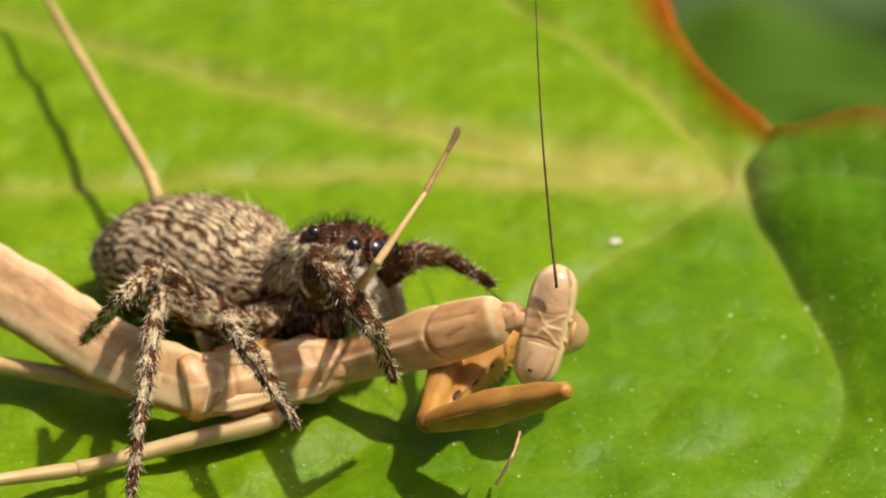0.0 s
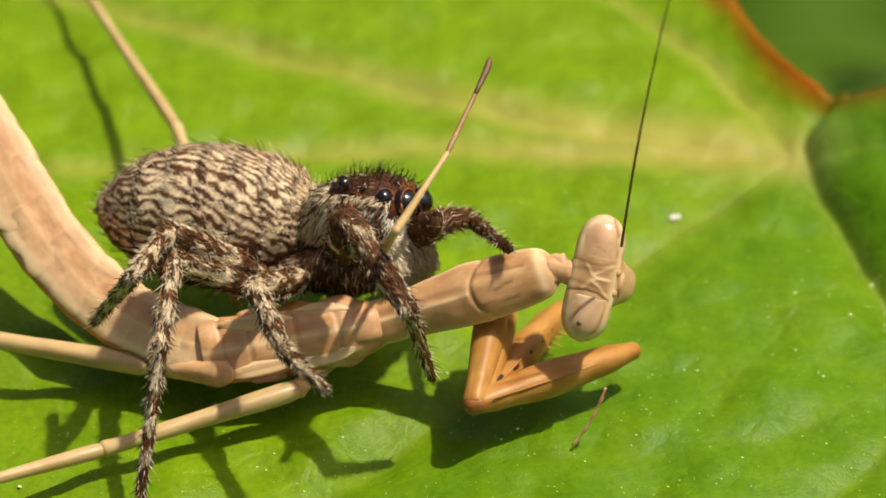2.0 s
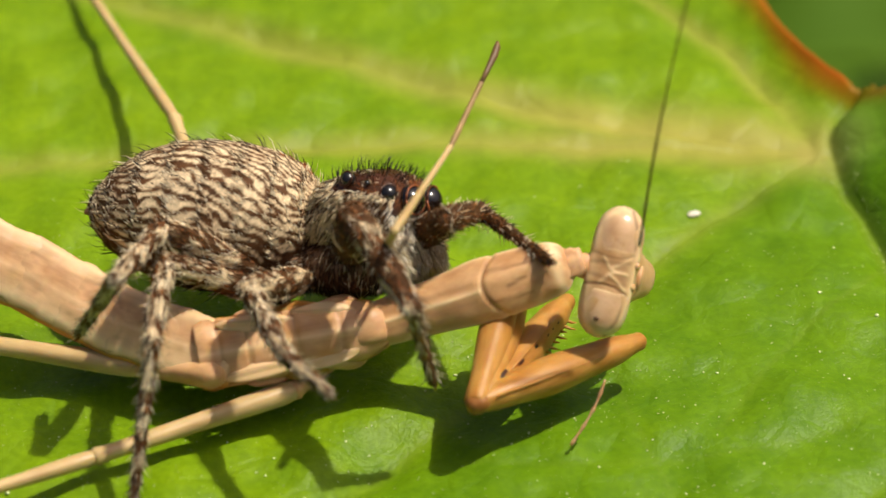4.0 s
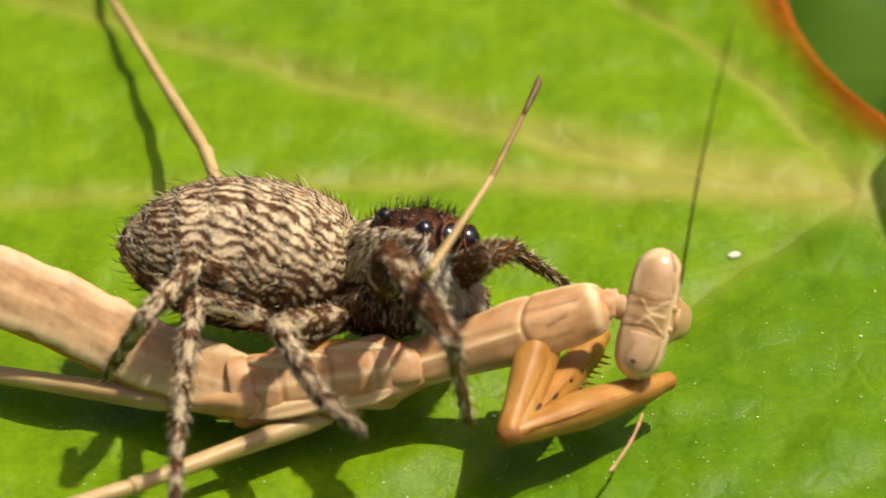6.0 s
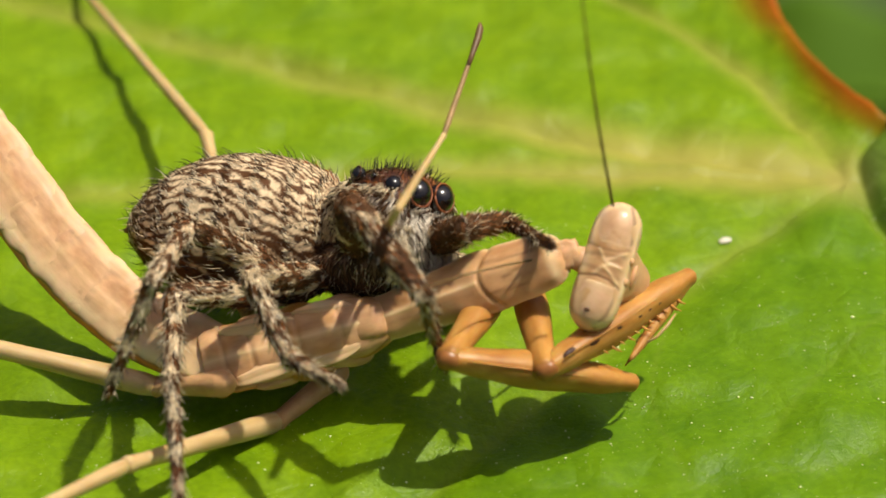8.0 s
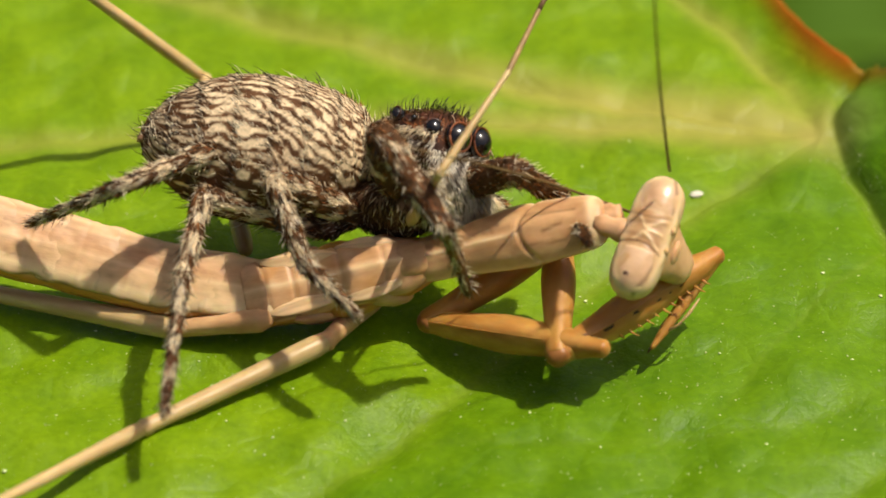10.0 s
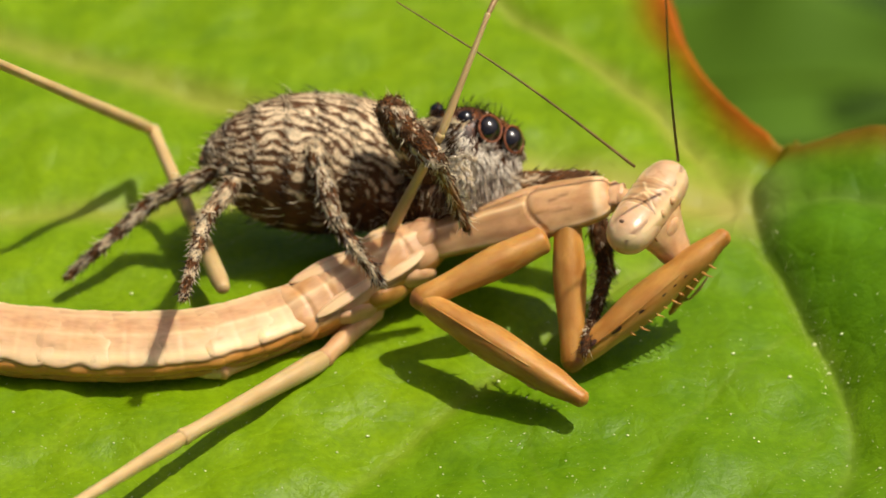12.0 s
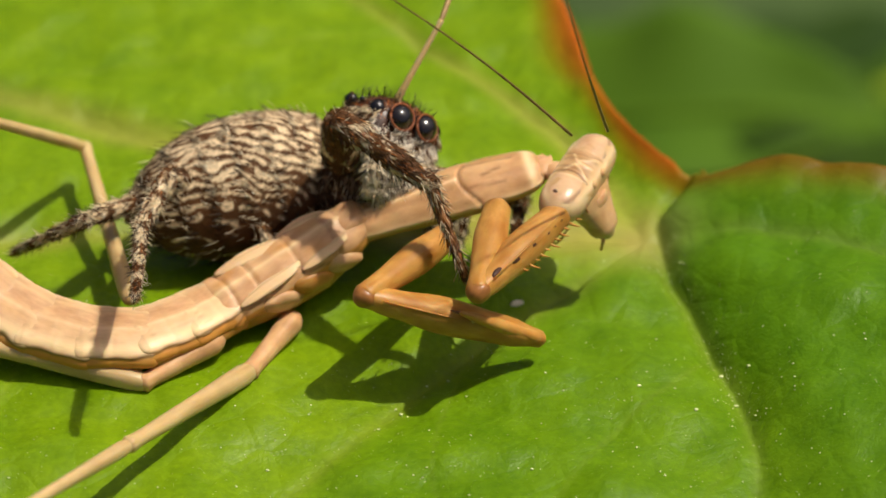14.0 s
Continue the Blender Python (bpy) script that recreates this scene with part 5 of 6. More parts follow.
def build_head():
    # a capsule from eye to eye, lofted along x and turned across the head, with the face wedge below it
    half = [(0.0, 0.515, 0.45), (0.3, 0.512, 0.452), (0.6, 0.505, 0.45), (0.88, 0.475, 0.43), (1.08, 0.41, 0.375), (1.22, 0.30, 0.28), (1.31, 0.17, 0.16), (1.34, 0.05, 0.05)]
    rings = [(-u, 0, 0, a, c) for u, a, c in reversed(half[1:])] + [(u, 0, 0, a, c) for u, a, c in half]

    def lines(x, a, y, z):
        f, u = -y, abs(x)
        if z < 0:
            return (0, 0, 0.25)
        ridge = max(line_near(f, u, [(-0.22, 0.26), (-0.06, 0.06), (0.05, 0.0), (0.30, 0.0)], 0.030), line_near(f, u, [(-0.06, 0.06), (0.12, 0.16), (0.32, 0.32)], 0.026))
        rim = (0.9 if x < 0 else 0.45) * line_near(f, u, [(-0.5, 0.34), (-0.15, 0.27), (0.12, 0.29), (0.36, 0.40)], 0.026)
        band = 0.4 * line_near(f, u, [(-0.45, 0.12), (0.0, 0.17), (0.3, 0.22)], 0.05) + 0.6 * math.exp(-((z - 0.03) / 0.035) ** 2) * (f < 0)
        # pale margins: rim light along the head's outline, painted into its colour
        edge = math.exp(-((z - 0.25) / 0.09) ** 2) * (0.8 + 0.4 * noise.noise((x * 5, y * 5, 3.0)))
        cheek = 0.30 * math.exp(-((f - 0.2) / 0.12) ** 2 - ((u - 0.12) / 0.09) ** 2)
        return (max(rim, band, cheek), max(0.9 * ridge, edge), 0.35 * max(0.0, noise.noise((x * 4, y * 4, 1.0))))

    def carve(x, a, y, z):
        r, g, _ = lines(x, a, y, z)
        return 0.020 * g - 0.014 * r + 0.018 * noise.noise((x * 3, y * 3, z * 3))

    verts, faces, cols = sculpt(rings, 110, 72, 2.15, carve, lines)
    verts = [(0.82 * MM - y, x, z) for x, y, z in verts]
    head = part("head", (verts, faces, cols), HEAD_TAN, mantis)
    cap = [(0.36, 0, 0, 0.46, 0.40), (0.40, 0, 0, 0.512, 0.454), (0.62, 0, 0, 0.512, 0.459), (0.88, 0, 0, 0.487, 0.443), (1.08, 0, 0, 0.424, 0.389), (1.22, 0, 0, 0.315, 0.295), (1.31, 0, 0, 0.19, 0.18), (1.352, 0, 0, 0.05, 0.05)]

    def eye_marks(x, a, y, z):
        front = line_near(-y, x, [(0.15, 1.28), (0.30, 0.95), (0.37, 0.60), (0.40, 0.40)], 0.035) if z > 0 else 0.0
        rim = max(math.exp(-((x - 0.40) / 0.05) ** 2), math.exp(-((z - 0.22) / 0.10) ** 2))
        return (0.6 * front, 0.6 * rim * (1 - front), 0.15 if z < 0 else 0.0)

    eye_verts, eye_faces, eye_cols = sculpt(cap, 60, 72, 2.1, None, eye_marks)
    wedge, wedge_faces = loft([(-0.1, 0, 0, 0.80, 0.36), (0.25, 0, 0, 0.74, 0.38), (0.55, 0, 0, 0.58, 0.35), (0.85, 0, 0, 0.46, 0.31), (1.08, 0, 0, 0.40, 0.29), (1.22, 0, 0, 0.34, 0.25), (1.30, 0, 0, 0.22, 0.16)], 26, 2.4)
    d, n = Vector((0.54, 0, -0.84)), Vector((0.84, 0, 0.54))
    wedge = [tuple(Vector((0.90, 0, -0.12)) * MM + d * x + n * z + Vector((0, y, 0))) for x, y, z in wedge]
    face = part("face", (wedge, [tuple(reversed(f)) for f in wedge_faces]), HEAD_TAN, head, "tan triangular face")
    for side in (-1, 1):
        turned = [(0.82 * MM - y, side * x, z) for x, y, z in eye_verts]
        part("compound_eye", (turned, eye_faces if side > 0 else [tuple(reversed(f)) for f in eye_faces], eye_cols), EYE_TAN, head, "glossy tan compound eye")
        part("pupil_spot", ball((0.72, -0.98, 0.41) if side < 0 else (0.95, 1.22, 0.16), (0.06, 0.05, 0.022), 12, 8), SEAM, head, "small dark pupil spot")
        part("palp", tube([(1.42, side * 0.14, -1.15), (1.62, side * 0.24, -1.25), (1.60, side * 0.30, -1.5)], [0.06, 0.05, 0.03], 8), STRAW, head, "short pale mouth feeler")
        part("antenna_socket", ball((1.27, side * 0.22, 0.20), (0.09, 0.09, 0.09), 14, 8), TAN, head)
        part("cheek_seam", tube([(1.28, side * 0.62, -0.10), (1.32, side * 0.48, -0.42), (1.42, side * 0.30, -0.80)], [0.02, 0.028, 0.02], 6), RUST_LINE, face, "brown seam beside the face")
    part("face_shield", ball((1.40, 0, -0.40), (0.10, 0.30, 0.26), 18, 10), PALE, face, "pale plate between the antennae")
    part("mouthparts", ball((1.56, 0, -1.16), (0.20, 0.22, 0.22), 16, 10), STRAW, head, "pale mouthparts")
    part("neck", loft([(-0.3, 0, -0.05, 0.18, 0.14), (-0.1, 0, -0.05, 0.23, 0.17), (0.05, 0, -0.04, 0.20, 0.15), (0.2, 0, -0.03, 0.25, 0.2), (0.45, 0, 0, 0.30, 0.26)], 18), PALE, head, "pale soft neck skin")
    return head


def build_foreleg(far):
    coxa = part("coxa", rounded(2.9, [(0, 0.30, 0.28, 0), (0.35, 0.36, 0.34, 0), (0.85, 0.27, 0.27, 0), (1, 0.27, 0.27, 0)], 18, 20, 0.12, 1.75), AMBER, mantis, "orange-brown upper grasping leg")
    femur = part("femur", rounded(4.15, [(0, 0.22, 0.22, 0), (0.15, 0.30, 0.33, 0), (0.45, 0.40, 0.48, -0.04), (0.8, 0.32, 0.37, 0), (1, 0.19, 0.19, 0)], 20, 20, 0.12, 1.7), AMBER, mantis, "orange-brown grasping thigh")
    part("knee", uneven(ball((0.02, 0, 0), (0.27, 0.25, 0.25), 16, 10), 0.03, 4), AMBER_DARK, femur, "dark amber elbow")
    part("ridge", tube([(0.3, -0.02, 0.32), (1.6, -0.03, 0.43), (2.8, -0.02, 0.38), (3.8, 0, 0.22)], [0.02, 0.025, 0.025, 0.015], 6), AMBER, femur)
    spines(femur, 3.9, 0.14, 12, 0.28, 3, -0.26)
    spines(femur, 3.9, -0.14, 12, 0.28, 4, -0.26)
    if far:
        side_spines(femur)
        for x, y, s in ((0.55, 0.02, 0.12), (1.15, -0.05, 0.10), (1.8, -0.05, 0.13), (2.35, -0.12, 0.06), (2.65, -0.12, 0.05), (2.95, -0.12, 0.05), (3.25, -0.10, 0.05)):
            part("spot", ball((x, y, 0.375 - 0.07 * abs(x - 1.8)), (s * 1.8, s * 0.7, 0.045), 12, 6), SPOT, femur, "dark brown spot")
    tibia = part("tibia", rounded(2.3, [(0, 0.15, 0.17, 0), (0.4, 0.15, 0.17, -0.03), (0.85, 0.10, 0.11, 0.0), (1, 0.06, 0.07, 0.02)]), AMBER, mantis, "orange-brown folding shin")
    spines(tibia, 2.1, 0.08, 9, 0.2, 5, -0.12)
    spines(tibia, 2.1, -0.08, 9, 0.2, 6, -0.12)
    part("claw", tube([(2.05, 0, 0.0), (2.3, 0, -0.06), (2.48, 0, -0.22)], [0.08, 0.05, 0.01], 6), SEAM, tibia, "dark curved claw")
    if far:
        part("tarsus", tube([(1.9, 0.06, 0.05), (1.7, 0.16, 0.16), (1.35, 0.2, 0.2), (1.0, 0.2, 0.16)], [0.04, 0.03, 0.04, 0.02], 6), STRAW, tibia, "thin jointed pale foot")
    return [coxa, femur, tibia]


def limb_piece(name, length, r0, r1, mat, label=""):
    return part(name, rounded(length, [(0, r0 * 0.9, r0 * 0.9, 0), (0.06, r0 * 1.12, r0 * 1.12, 0), (0.6, (r0 + r1) / 2, (r0 + r1) / 2, 0), (0.93, r1, r1, 0), (1, r1 * 1.2, r1 * 1.2, 0)], 18, 14, r1 * 0.8, 1.7), mat, mantis, label)


def build_antenna(length, side):
    pts, radii = [], []
    for i in range(29):
        u = i / 28
        pts.append((u * length, 0.10 * math.sin(u * 3.0) * side, 0.22 * math.sin(u * 2.6)))
        radii.append((0.036 if i % 2 else 0.031) * (1 - 0.6 * u))
    return part("antenna", tube(pts, radii, 6), ANTENNA, mantis, "long thin dark antenna")


M_THORAX = build_thorax()
ABDOMEN_LENGTHS = [1.1, 1.1, 1.15, 1.15, 1.1, 1.1, 1.05, 1.05, 0.8, 0.8]
M_ABDOMEN = [abdomen_piece(i, n) for i, n in enumerate(ABDOMEN_LENGTHS)]
M_PRONOTUM = build_pronotum()
M_HEAD = build_head()
M_FORE = [build_foreleg(False), build_foreleg(True)]
M_MID = [limb_piece("coxa", 1.9, 0.24, 0.19, TAN), limb_piece("femur", 4.3, 0.21, 0.16, STRAW), limb_piece("tibia", 4.4, 0.15, 0.10, STRAW)]
M_HIND = [limb_piece("coxa", 1.9, 0.25, 0.19, TAN), limb_piece("femur", 5.2, 0.22, 0.17, STRAW)]
M_HIND_FAR = [limb_piece("femur", 5.4, 0.18, 0.14, STRAW), limb_piece("tibia", 9.8, 0.13, 0.09, STRAW)]
M_MID_FAR = [limb_piece("femur", 3.2, 0.12, 0.085, STRAW), limb_piece("tibia", 2.7, 0.08, 0.055, STRAW), limb_piece("tarsus", 2.7, 0.055, 0.05, TARSUS_BROWN)]
part("foot_tip", tube([(1.75, 0, 0.01), (2.1, 0, 0.01), (2.5, 0, 0), (2.72, 0.03, 0.02), (2.82, 0.06, 0.05)], [0.05, 0.062, 0.08, 0.07, 0.03], 8), FOOT_BROWN, M_MID_FAR[2], "dark brown foot")
beads = [(1.5 * k / 24, 0.05 * math.sin(k * 0.16), 0.0) for k in range(25)]
M_TARSUS = part("tarsus", tube(beads, [0.042 if k % 6 in (4, 5) else 0.028 for k in range(25)], 8), PALE, mantis, "thin jointed pale foot")
M_ANTENNAE = [build_antenna(6.5, 1), build_antenna(6.2, -1)]


def neck_at(t):
    base = between(MANTIS_PATH, t)
    return base + (between(PRONOTUM, t) - base).normalized() * 4.35


def supple(row):
    """The bend of the abdomen at every segment, from its five main joints."""
    pts = [Vector(p) for p in row[1:]]
    pts.append(2 * pts[-1] - pts[-2])
    out = [row[0], pts[0]]
    for i in range(5):
        before, after = pts[max(i - 1, 0)], pts[min(i + 2, 5)]
        out += [(9 * (pts[i] + pts[i + 1]) - before - after) / 16, pts[i + 1]]
    return tuple(out)


def move_mantis():
    walk(mantis, [(t, mantis_pose(t)) for t in times_of(MANTIS_PATH)])
    root = lambda t: between(MANTIS_PATH, t)
    key_chain([M_PRONOTUM], [4.35], PRONOTUM, mantis_pose, back_of, root)
    key_chain([M_THORAX] + M_ABDOMEN, [3.1] + ABDOMEN_LENGTHS, [supple(row) for row in ABDOMEN], mantis_pose, back_of, root)
    walk(M_HEAD, [(t, mantis_pose(t).inverted() @ aim(neck_at(t), between(HEAD_TURN, t, 1), between(HEAD_TURN, t, 2))) for t in times_of(PRONOTUM, HEAD_TURN)])
    key_chain(M_FORE[0], [2.9, 4.15, 2.3], FORELEG_NEAR, mantis_pose, TO_VIEW)
    key_chain(M_FORE[1], [2.9, 4.15, 2.3], FORELEG_FAR, mantis_pose, TO_VIEW)
    key_chain([M_TARSUS], [1.5], FORE_TARSUS, mantis_pose, TO_VIEW)
    key_chain(M_MID, [1.9, 4.3, 4.4], MIDLEG_NEAR, mantis_pose, TO_VIEW)
    key_chain(M_HIND, [1.9, 5.2], HINDLEG_NEAR, mantis_pose, TO_VIEW)
    key_chain(M_HIND_FAR, [5.4, 9.8], HINDLEG_FAR, mantis_pose, TO_VIEW)
    key_chain(M_MID_FAR, [3.2, 2.7, 2.7], MIDLEG_FAR, mantis_pose, TO_VIEW)
    key_chain(M_ANTENNAE[:1], [6.5], ANTENNA_NEAR, mantis_pose, TO_VIEW)
    key_chain(M_ANTENNAE[1:], [6.2], ANTENNA_FAR, mantis_pose, TO_VIEW)


# ---- the jumping spider ----
spider = tagged(new("jumping_spider"), "hairy brown and cream jumping spider gripping the mantis", "spider")


def streaks(p):
    """Dark wavy dashes that run backwards and up over cream hair, positive where dark."""
    down = abs(math.atan2(p[1], p[2])) * 1.5
    warp = noise.noise((p[0] * 1.3, p[1] * 1.3, p[2] * 1.3)) * 0.26 + 0.10 * noise.noise((p[0] * 3.1, p[1] * 3.1, p[2] * 3.1)) + 0.03 * noise.noise((p[0] * 8, p[1] * 8, p[2] * 8))
    slant = 1.25 - 0.17 * p[0]
    across, along = down + slant * p[0] + warp, p[0] - slant * down
    row = math.floor(across / 0.25)
    broken = noise.noise((along * 2.6 + 7.3 * row, row * 3.1, 4.0)) + 0.25 * noise.noise((p[0] * 5.5, p[1] * 5.5, p[2] * 5.5))
    return math.cos(2 * math.pi * across / 0.25) + 1.8 * broken


def build_spider_abdomen():
    rings = [(0, 0, 0, 0.25, 0.25), (0.12, 0, 0, 0.62, 0.62), (0.35, 0, -0.04, 0.98, 1.0), (0.8, 0, -0.08, 1.28, 1.32), (1.4, 0, -0.12, 1.45, 1.52), (2.0, 0, -0.13, 1.50, 1.56),
             (2.6, 0, -0.13, 1.42, 1.48), (3.2, 0, -0.13, 1.18, 1.22), (3.7, 0, -0.14, 0.80, 0.82), (3.98, 0, -0.15, 0.45, 0.45), (4.1, 0, -0.15, 0.14, 0.14)]
    rings = [(x * 1.195, y, z - 0.24, w, h) for x, y, z, w, h in rings]
    shape = loft(rings, 32)

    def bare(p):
        """The level above which a place is dark; shade low on the body is painted as dark hair."""
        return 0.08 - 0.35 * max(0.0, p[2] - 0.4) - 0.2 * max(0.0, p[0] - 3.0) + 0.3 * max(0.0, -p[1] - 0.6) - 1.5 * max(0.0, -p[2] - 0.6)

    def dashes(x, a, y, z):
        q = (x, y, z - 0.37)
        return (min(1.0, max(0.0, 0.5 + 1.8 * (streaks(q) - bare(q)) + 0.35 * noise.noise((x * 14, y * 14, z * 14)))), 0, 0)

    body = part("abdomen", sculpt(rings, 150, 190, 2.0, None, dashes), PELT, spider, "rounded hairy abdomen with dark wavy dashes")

    def pick(p, rng):
        if p[0] < 0.9 and abs(p[1]) < 0.75 and p[2] > 0.4 and noise.noise((p[0] * 3, p[1] * 3, 2.0)) > 0.22:
            return 2
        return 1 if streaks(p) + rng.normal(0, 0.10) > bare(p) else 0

    hairs = [HAIR_CREAM, HAIR_DARK, HAIR_RUST]
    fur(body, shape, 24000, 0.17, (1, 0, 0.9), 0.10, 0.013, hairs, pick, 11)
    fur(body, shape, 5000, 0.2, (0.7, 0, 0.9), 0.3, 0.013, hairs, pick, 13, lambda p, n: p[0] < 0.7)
    fur(body, shape, 520, 0.34, (1, 0, 0.3), 0.8, 0.009, [HAIR_CREAM, HAIR_BLACK], lambda p, rng: int(rng.random() < 0.7), 12, name="bristles", curl=0.5)
    for side in (-1, 1):
        part("spinneret", loft([(4.65, side * 0.12, -0.40, 0.11, 0.11), (4.88, side * 0.14, -0.44, 0.09, 0.09), (4.98, side * 0.15, -0.46, 0.05, 0.05)], 10), SKIN, body, "short dark spinneret")
    return body


def build_prosoma():
    shape = loft([(-1.3, 0, -0.25, 0.25, 0.2), (-1.2, 0, -0.22, 0.50, 0.36), (-0.95, 0, -0.16, 0.76, 0.52), (-0.5, 0, -0.05, 0.96, 0.72), (0.1, 0, 0.06, 1.06, 0.86), (0.7, 0, 0.08, 1.05, 0.87),
                  (1.1, 0, 0.06, 0.98, 0.80), (1.32, 0, 0.02, 0.84, 0.66), (1.4, 0, 0, 0.55, 0.42)], 24, 2.6)
    body = part("cephalothorax", shape, CARAPACE, spider, "dark red-brown shiny head with pale hairy sides")

    def sides(p, n):
        return p[2] < 0.5 and n[0] < 0.93 or p[0] < -0.15 or p[0] > 1.2 and p[2] < 0.02

    def side_hair(p, rng):
        if p[0] > 0.35 + 0.3 * rng.random() and p[2] < 0.3:
            return 2 if math.cos(16 * p[1] + 5 * p[2] + 4 * noise.noise((p[0] * 3, p[1] * 3, p[2] * 3))) + rng.normal(0, 0.3) > -0.55 else 1
        return 1 if streaks(p * 1.2) + rng.normal(0, 0.15) > 0.75 or p[2] < -0.55 else 0

    fur(body, shape, 10500, 0.27, (-0.5, 0, -0.8), 0.24, 0.016, [HAIR_CREAM, HAIR_DARK, HAIR_WHITE], side_hair, 21, sides)
    fur(body, shape, 1700, 0.13, (-1, 0, 0.2), 0.2, 0.011, [HAIR_CREAM, HAIR_DARK], lambda p, rng: int(rng.random() < 0.86), 22, lambda p, n: p[2] > 0.55, name="crown_hair")
    fur(body, shape, 2600, 0.11, (-0.6, 0, 0.5), 0.25, 0.012, [HAIR_RUST, HAIR_DARK, HAIR_CREAM], lambda p, rng: 0 if rng.random() < 0.72 else (1 if rng.random() < 0.7 else 2), 24,
        lambda p, n: 0.18 < p[2] < 0.68 and (p[0] > 1.05 or p[0] > 0.05 and abs(p[1]) > 0.6), name="face_hair")
    fur(body, shape, 620, 0.32, (0.5, 0, 0.5), 2.2, 0.010, [HAIR_BLACK], lambda p, rng: 0, 23, lambda p, n: p[2] > 0.6, name="bristles", curl=0.6)
    part("pedicel", loft([(-2.2, 0, -0.1, 0.2, 0.2), (-1.9, 0, -0.1, 0.34, 0.34), (-1.5, 0, -0.1, 0.4, 0.38), (-1.1, 0, -0.05, 0.4, 0.36)], 12), SKIN, body)
    breast = ball((-0.25, -0.1, -1.05), (1.2, 0.85, 0.62), 22, 12)
    under = part("sternum", breast, SKIN, body, "dark hairy underside")
    fur(under, breast, 2600, 0.2, (0, 0, -1), 0.4, 0.014, [HAIR_DARK, HAIR_CREAM], lambda p, rng: int(rng.random() < 0.12), 29)
    for k, (hx, hy, hz) in enumerate(COXAE):
        root = Vector((hx * 0.45 - 0.05, hy * 0.55, max(hz * 0.7, -1.0)))
        tip = Vector((hx, hy, hz))
        hip = tube([root.lerp(tip, u) for u in (0, 0.25, 0.5, 0.75, 0.92, 1.04)], [0.30, 0.34, 0.33, 0.27, 0.29, 0.18], 12)
        joint = part("coxa", hip, SKIN, body, "stout dark hip joint")
        fur(joint, hip, 900, 0.17, tuple(tip - root), 0.2, 0.012, [HAIR_DARK, HAIR_CREAM, HAIR_WHITE], lambda p, rng: 0 if rng.random() < 0.82 else (1 if rng.random() < 0.6 else 2), 60 + k)
    eyes = [(1.40, -0.33, 0.34, 0.31), (1.40, 0.33, 0.34, 0.31), (1.15, -0.76, 0.46, 0.19), (1.15, 0.76, 0.46, 0.19), (0.75, -0.94, 0.66, 0.06), (0.75, 0.94, 0.66, 0.06), (0.25, -0.88, 0.72, 0.16), (0.25, 0.88, 0.72, 0.16)]
    for x, y, z, r in eyes:
        out = Vector((x - 0.4, y, 0.25)).normalized() if x < 1.2 else Vector((1, y * 0.3, 0.1)).normalized()
        part("eye", ball((x, y, z), (r, r, r), 20, 12), BLACK_EYE, body, "round glossy black eye")
        if r > 0.15:
            a = out.cross(Vector((0, 0, 1))).normalized()
            b = a.cross(out)
            ring = [tuple(Vector((x, y, z)) + out * (0.45 * r) + (a * math.cos(k) + b * math.sin(k)) * r * 0.97) for k in [2 * math.pi * i / 16 for i in range(17)]]
            part("eye_rim", tube(ring, [0.022] * 17, 6), RUST if r > 0.3 else CARAPACE, body, "dark rusty eye rim")
    for side in (-1, 1):
        jaw = loft([(0.0, side * 0.30, 1.15, 0.26, 0.2), (0.3, side * 0.32, 1.2, 0.30, 0.26), (0.7, side * 0.30, 1.18, 0.26, 0.24), (1.05, side * 0.25, 1.1, 0.18, 0.16), (1.15, side * 0.22, 1.08, 0.08, 0.08)], 14)
        jaw = ([(z, y, -x - 0.12 * MM) for x, y, z in jaw[0]], [tuple(reversed(f)) for f in jaw[1]])
        chel = part("chelicera", jaw, CARAPACE, body, "dark jaw under white hair")
        fur(chel, jaw, 2000, 0.40, (0.2, 0, -1), 0.4, 0.012, [HAIR_WHITE, HAIR_DARK], lambda p, rng: int(rng.random() < 0.15), 30 + side)
        palp = tube([(0.95, side * 0.55, -0.35), (1.35, side * 0.72, -0.55), (1.45, side * 0.72, -0.95), (1.3, side * 0.62, -1.3)], [0.15, 0.16, 0.15, 0.09], 10)
        pp = part("pedipalp", palp, SKIN, body, "short pale hairy feeler")
        fur(pp, palp, 1400, 0.28, (0.2, 0, -1), 0.4, 0.012, [HAIR_WHITE, HAIR_CREAM], lambda p, rng: int(rng.random() < 0.5), 34 + side)
    return body


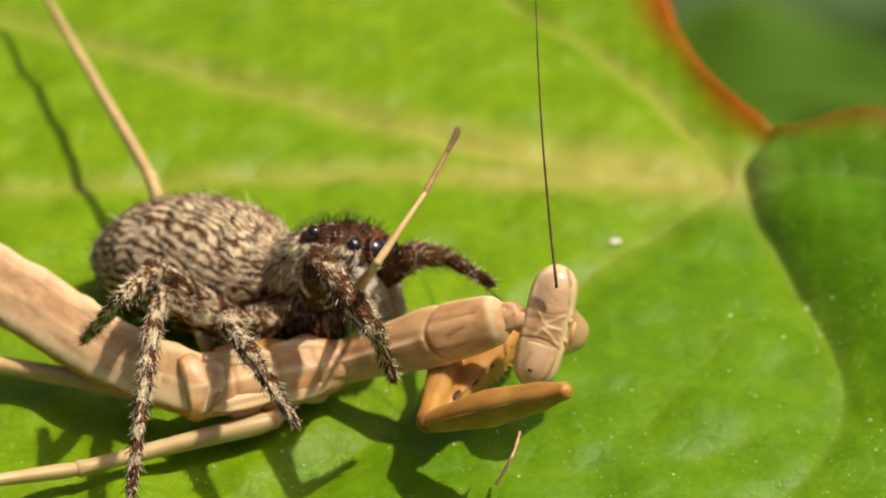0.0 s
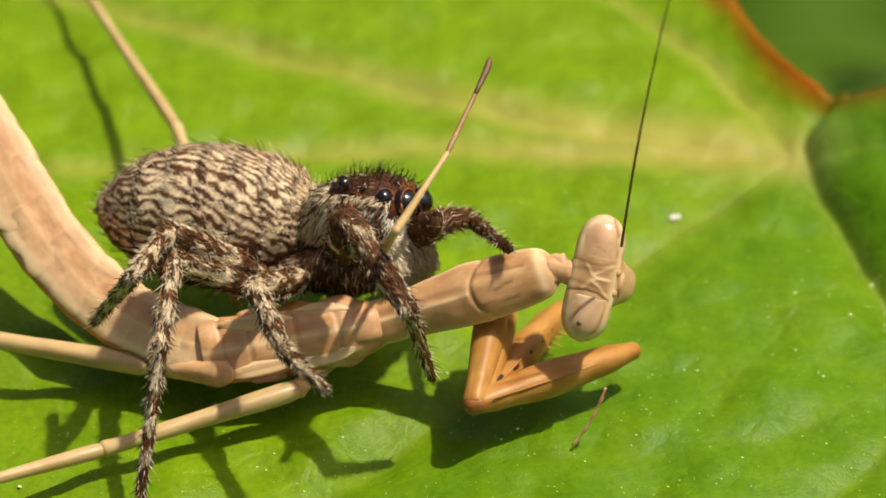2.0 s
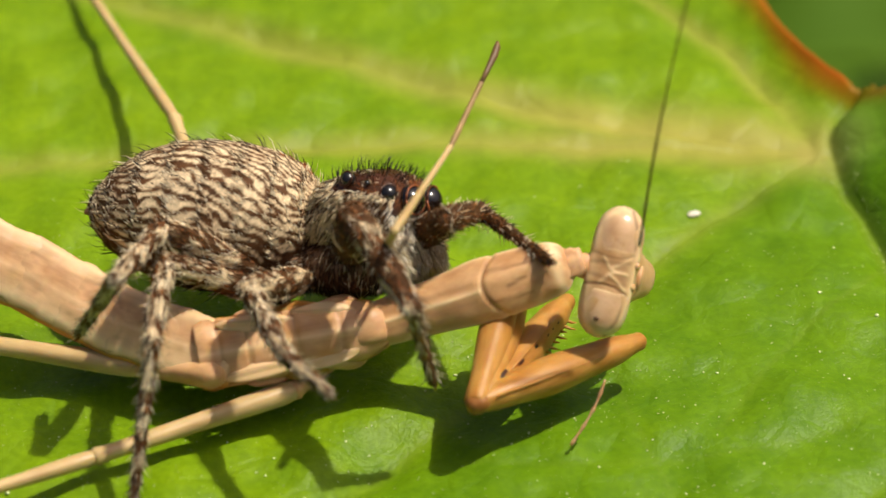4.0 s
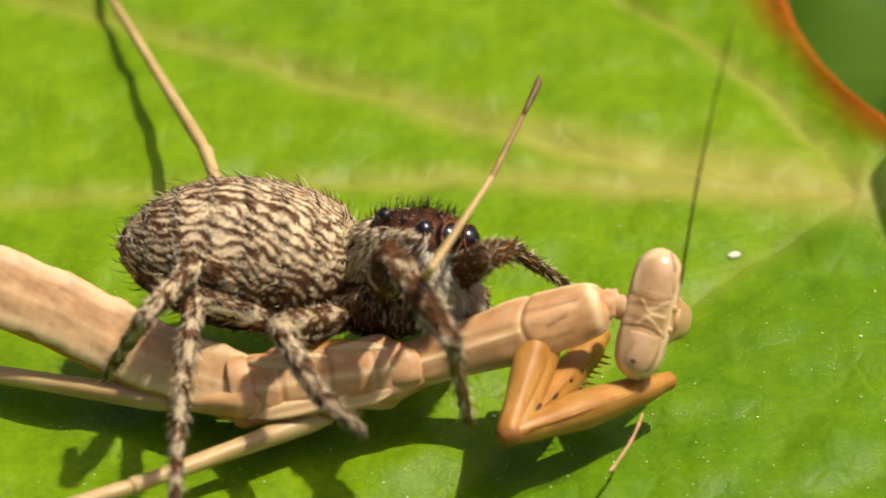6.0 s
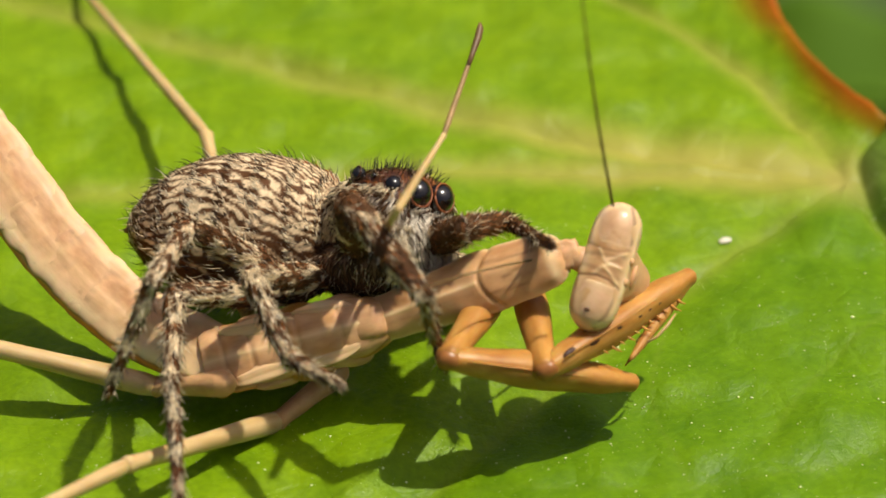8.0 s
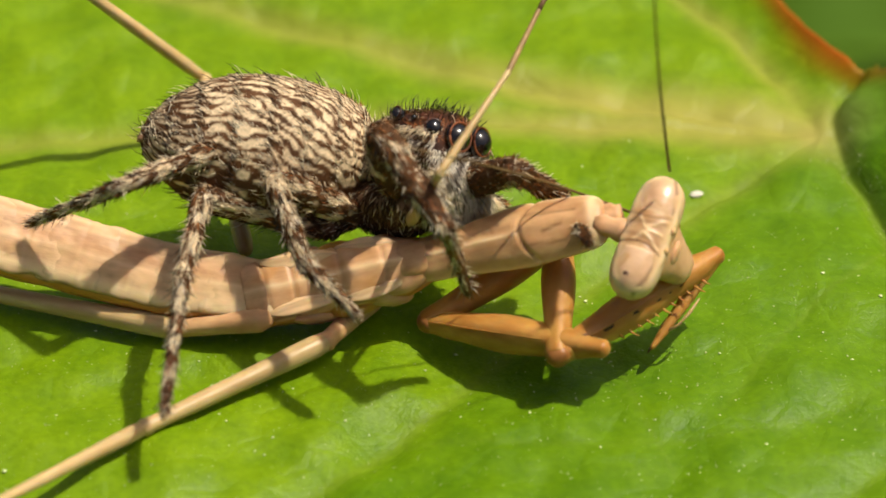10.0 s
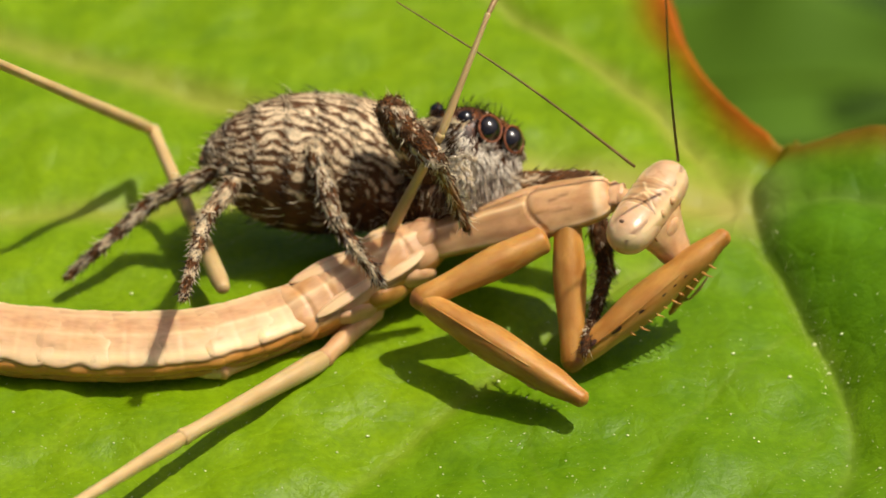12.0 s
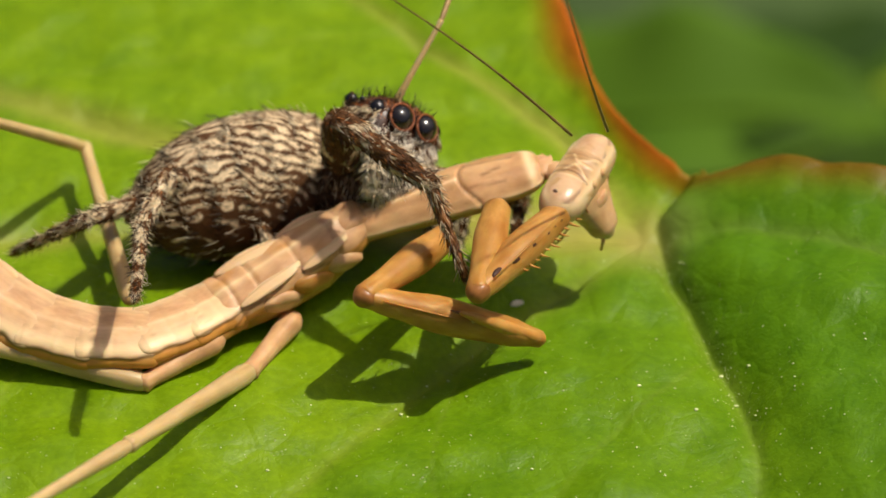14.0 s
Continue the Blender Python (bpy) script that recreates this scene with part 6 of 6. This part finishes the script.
def spider_leg(lengths, seed, shade=0.0, stout=1.0):
    """Femur, tibia with the knee, and the foot; each mottled with dark and cream hair in uneven rings."""
    names = ("femur", "tibia", "metatarsus")
    radii = [[(0, 0.22), (0.3, 0.29), (0.8, 0.26), (1, 0.22)], [(0, 0.20), (0.22, 0.225), (0.33, 0.165), (0.6, 0.195), (1, 0.14)], [(0, 0.14), (0.45, 0.125), (0.52, 0.095), (0.62, 0.105), (0.9, 0.09), (1, 0.075)]]
    out = []
    for i, (name, length) in enumerate(zip(names, lengths)):
        rings = rounded_rings(length, [(u, r * (stout if i < 2 else 1.0), r * (stout if i < 2 else 1.0), 0) for u, r in radii[i]], 16, 0.1)
        shape = loft(rings, 12)

        def blotch(p, k=i):
            turn = math.atan2(p[2], p[1])
            blot = noise.noise((p[0] * 2.8 + 5 * k + seed, math.cos(turn) * 1.5, math.sin(turn) * 1.5)) + 0.6 * noise.noise((p[0] * 6.5 + seed, math.cos(turn) * 3, math.sin(turn) * 3))
            return 1.15 * blot + 0.18 * math.cos(p[0] * 7.5 + seed) + 0.15 * math.cos(3 * turn + seed) + shade - (0.0 if k == 0 else 0.06)

        def pick(p, rng):
            if blotch(p) + rng.normal(0, 0.07) > 0:
                return 1 if rng.random() < 0.85 else 3
            return 0 if rng.random() < 0.9 else 2

        skin = sculpt(rings, 70, 30, 2.0, None, lambda x, a, y, z: (min(1.0, max(0.0, 0.5 + 3 * blotch((x, y, z)))), 0, 0))
        bare_foot = stout > 1.2 and i == 2
        piece = part(name, skin, RED_SKIN if bare_foot else PELT, spider)
        hairs = [HAIR_CREAM, HAIR_DARK, HAIR_WHITE, HAIR_RUST]
        fur(piece, shape, int((260 if bare_foot else 750) * length), 0.20, (1, 0, 0), 0.13, 0.011, hairs, pick, seed * 10 + i)
        fur(piece, shape, int(60 * length), 0.26, (1, 0, 0), 0.8, 0.009, [HAIR_BLACK, HAIR_CREAM], lambda p, rng: int(rng.random() < 0.5), seed * 10 + i + 5, name="bristles")
        if i == 2:
            part("claw_tuft", ball((length + 0.05, 0, -0.02), (0.10, 0.09, 0.09), 10, 6), HAIR_BLACK, piece, "black claw tuft")
        out.append(piece)
    return out


S_ABDOMEN = build_spider_abdomen()
build_prosoma()
NEAR_LEGS = [(SPIDER_LEG_1, (0.35, -0.8, -0.75), (1.9, 2.6, 2.1)),
             (SPIDER_LEG_2, (-0.75, -0.7, -1.35), (2.3, 1.9, 1.7)),
             (SPIDER_LEG_3, (-1.45, -0.9, -1.7), (2.8, 2.2, 3.1)),
             (SPIDER_LEG_4, (-1.55, -0.9, -1.4), (2.9, 2.3, 2.4)),
             (SPIDER_FAR_LEG_1, (0.6, 0.7, -0.6), (2.3, 1.9, 2.6))]
S_LEGS = [spider_leg(lengths, 3 + i, (0.40, 0.14, 0.10, 0.14, 0.65)[i], (1.4, 1.05, 0.95, 1.0, 1.19)[i]) for i, (_, _, lengths) in enumerate(NEAR_LEGS)]
HIDDEN_LEGS = [((0.1, 0.8, -0.6), (0.2, 2.3, -0.7), (-0.1, 2.9, -1.9), (-0.3, 3.0, -3.2)), ((-0.5, 0.8, -0.6), (-0.6, 2.3, -0.6), (-0.9, 2.9, -1.8), (-1.1, 3.0, -3.1)),
               ((-0.9, 0.6, -0.6), (-1.6, 2.0, -0.6), (-2.2, 2.6, -1.8), (-2.6, 2.7, -3.0))]
S_HIDDEN = [spider_leg((1.8, 1.7, 1.8), 12 + i) for i in range(3)]
for leg, joints in zip(S_HIDDEN, HIDDEN_LEGS):
    here = Vector(joints[0])
    for piece, target, length in zip(leg, joints[1:], (1.8, 1.7, 1.8)):
        way = (Vector(target) - here).normalized()
        piece.matrix_basis = aim(here, way, (0.1, 0.2, 1))
        here = here + way * length


def move_spider():
    walk(spider, [(t, spider_pose(t)) for t in times_of(SPIDER_EYE_PATH, SPIDER_YAW)])
    rear = []
    for t, place in SPIDER_ABDOMEN:
        m = spider_pose(t).inverted()
        waist = Vector((-0.85, 0, 0.18))
        reach = (m @ (Vector(place) * MM)) / MM - waist
        slack = max(0.0, reach.length - 4.9)
        rear.append((t, aim(waist + reach.normalized() * slack * 0.5, reach, (0, 0, 1))))
    walk(S_ABDOMEN, rear)
    for (table, hip, lengths), leg in zip(NEAR_LEGS, S_LEGS):
        key_chain(leg, lengths, table, spider_pose, TO_VIEW, lambda t, h=Vector(hip): (spider_pose(t) @ (h * MM)) / MM)


# ---- small things on the leaf ----
def build_fleck():
    verts, faces = ball((0, 0, 0), (0.16, 0.10, 0.05), 12, 8)
    rng = random.Random(2)
    verts = [tuple(c * (1 + 0.3 * (rng.random() - 0.5)) for c in v) for v in verts]
    ob = mesh_object("fleck", verts, faces, [HAIR_WHITE])
    z = float(leaf_height(np.array([5.5]), np.array([1.4]))[0])
    ob.matrix_basis = pose(5.5 * MM, 1.4 * MM, (z + 0.03) * MM, 0, 0, 15)
    tagged(ob, "tiny white fleck lying on the leaf", "fleck")


build_fleck()


def build_sparkles():
    """Pale grains put in for the specks and sparkling glints over the near side of the blade."""
    rng = np.random.default_rng(77)
    verts, faces = [], []
    for k in range(5200):
        x, y = rng.uniform(-9, 13), rng.uniform(-9.5, 3.2)
        if k < 420:
            y = rng.uniform(-2.5, 4.0)
            x -= float(lobe_side(np.array([x]), np.array([y]))[0]) + abs(rng.normal(0, 0.22)) * rng.choice([-1.0, 1.0])
        elif rng.random() > 0.25 + 0.75 * np.clip((2.5 - y) / 6, 0, 1):
            continue
        z = float(leaf_height(np.array([x]), np.array([y]))[0])
        r = 0.0054 * rng.lognormal(0, 0.6)
        v, f = ball((x, y, z + r * 0.5), (r * rng.uniform(0.8, 1.8), r, r * 0.7), 6, 4)
        n = len(verts)
        verts += v
        faces += [tuple(i + n for i in q) for q in f]
    ob = mesh_object("dust", verts, faces, [SPARKLE])
    tagged(ob, "tiny pale grains put in as sparkles on the leaf", "dust", kind="stuff")


build_sparkles()


def motions():
    move_mantis()
    move_spider()


motions()
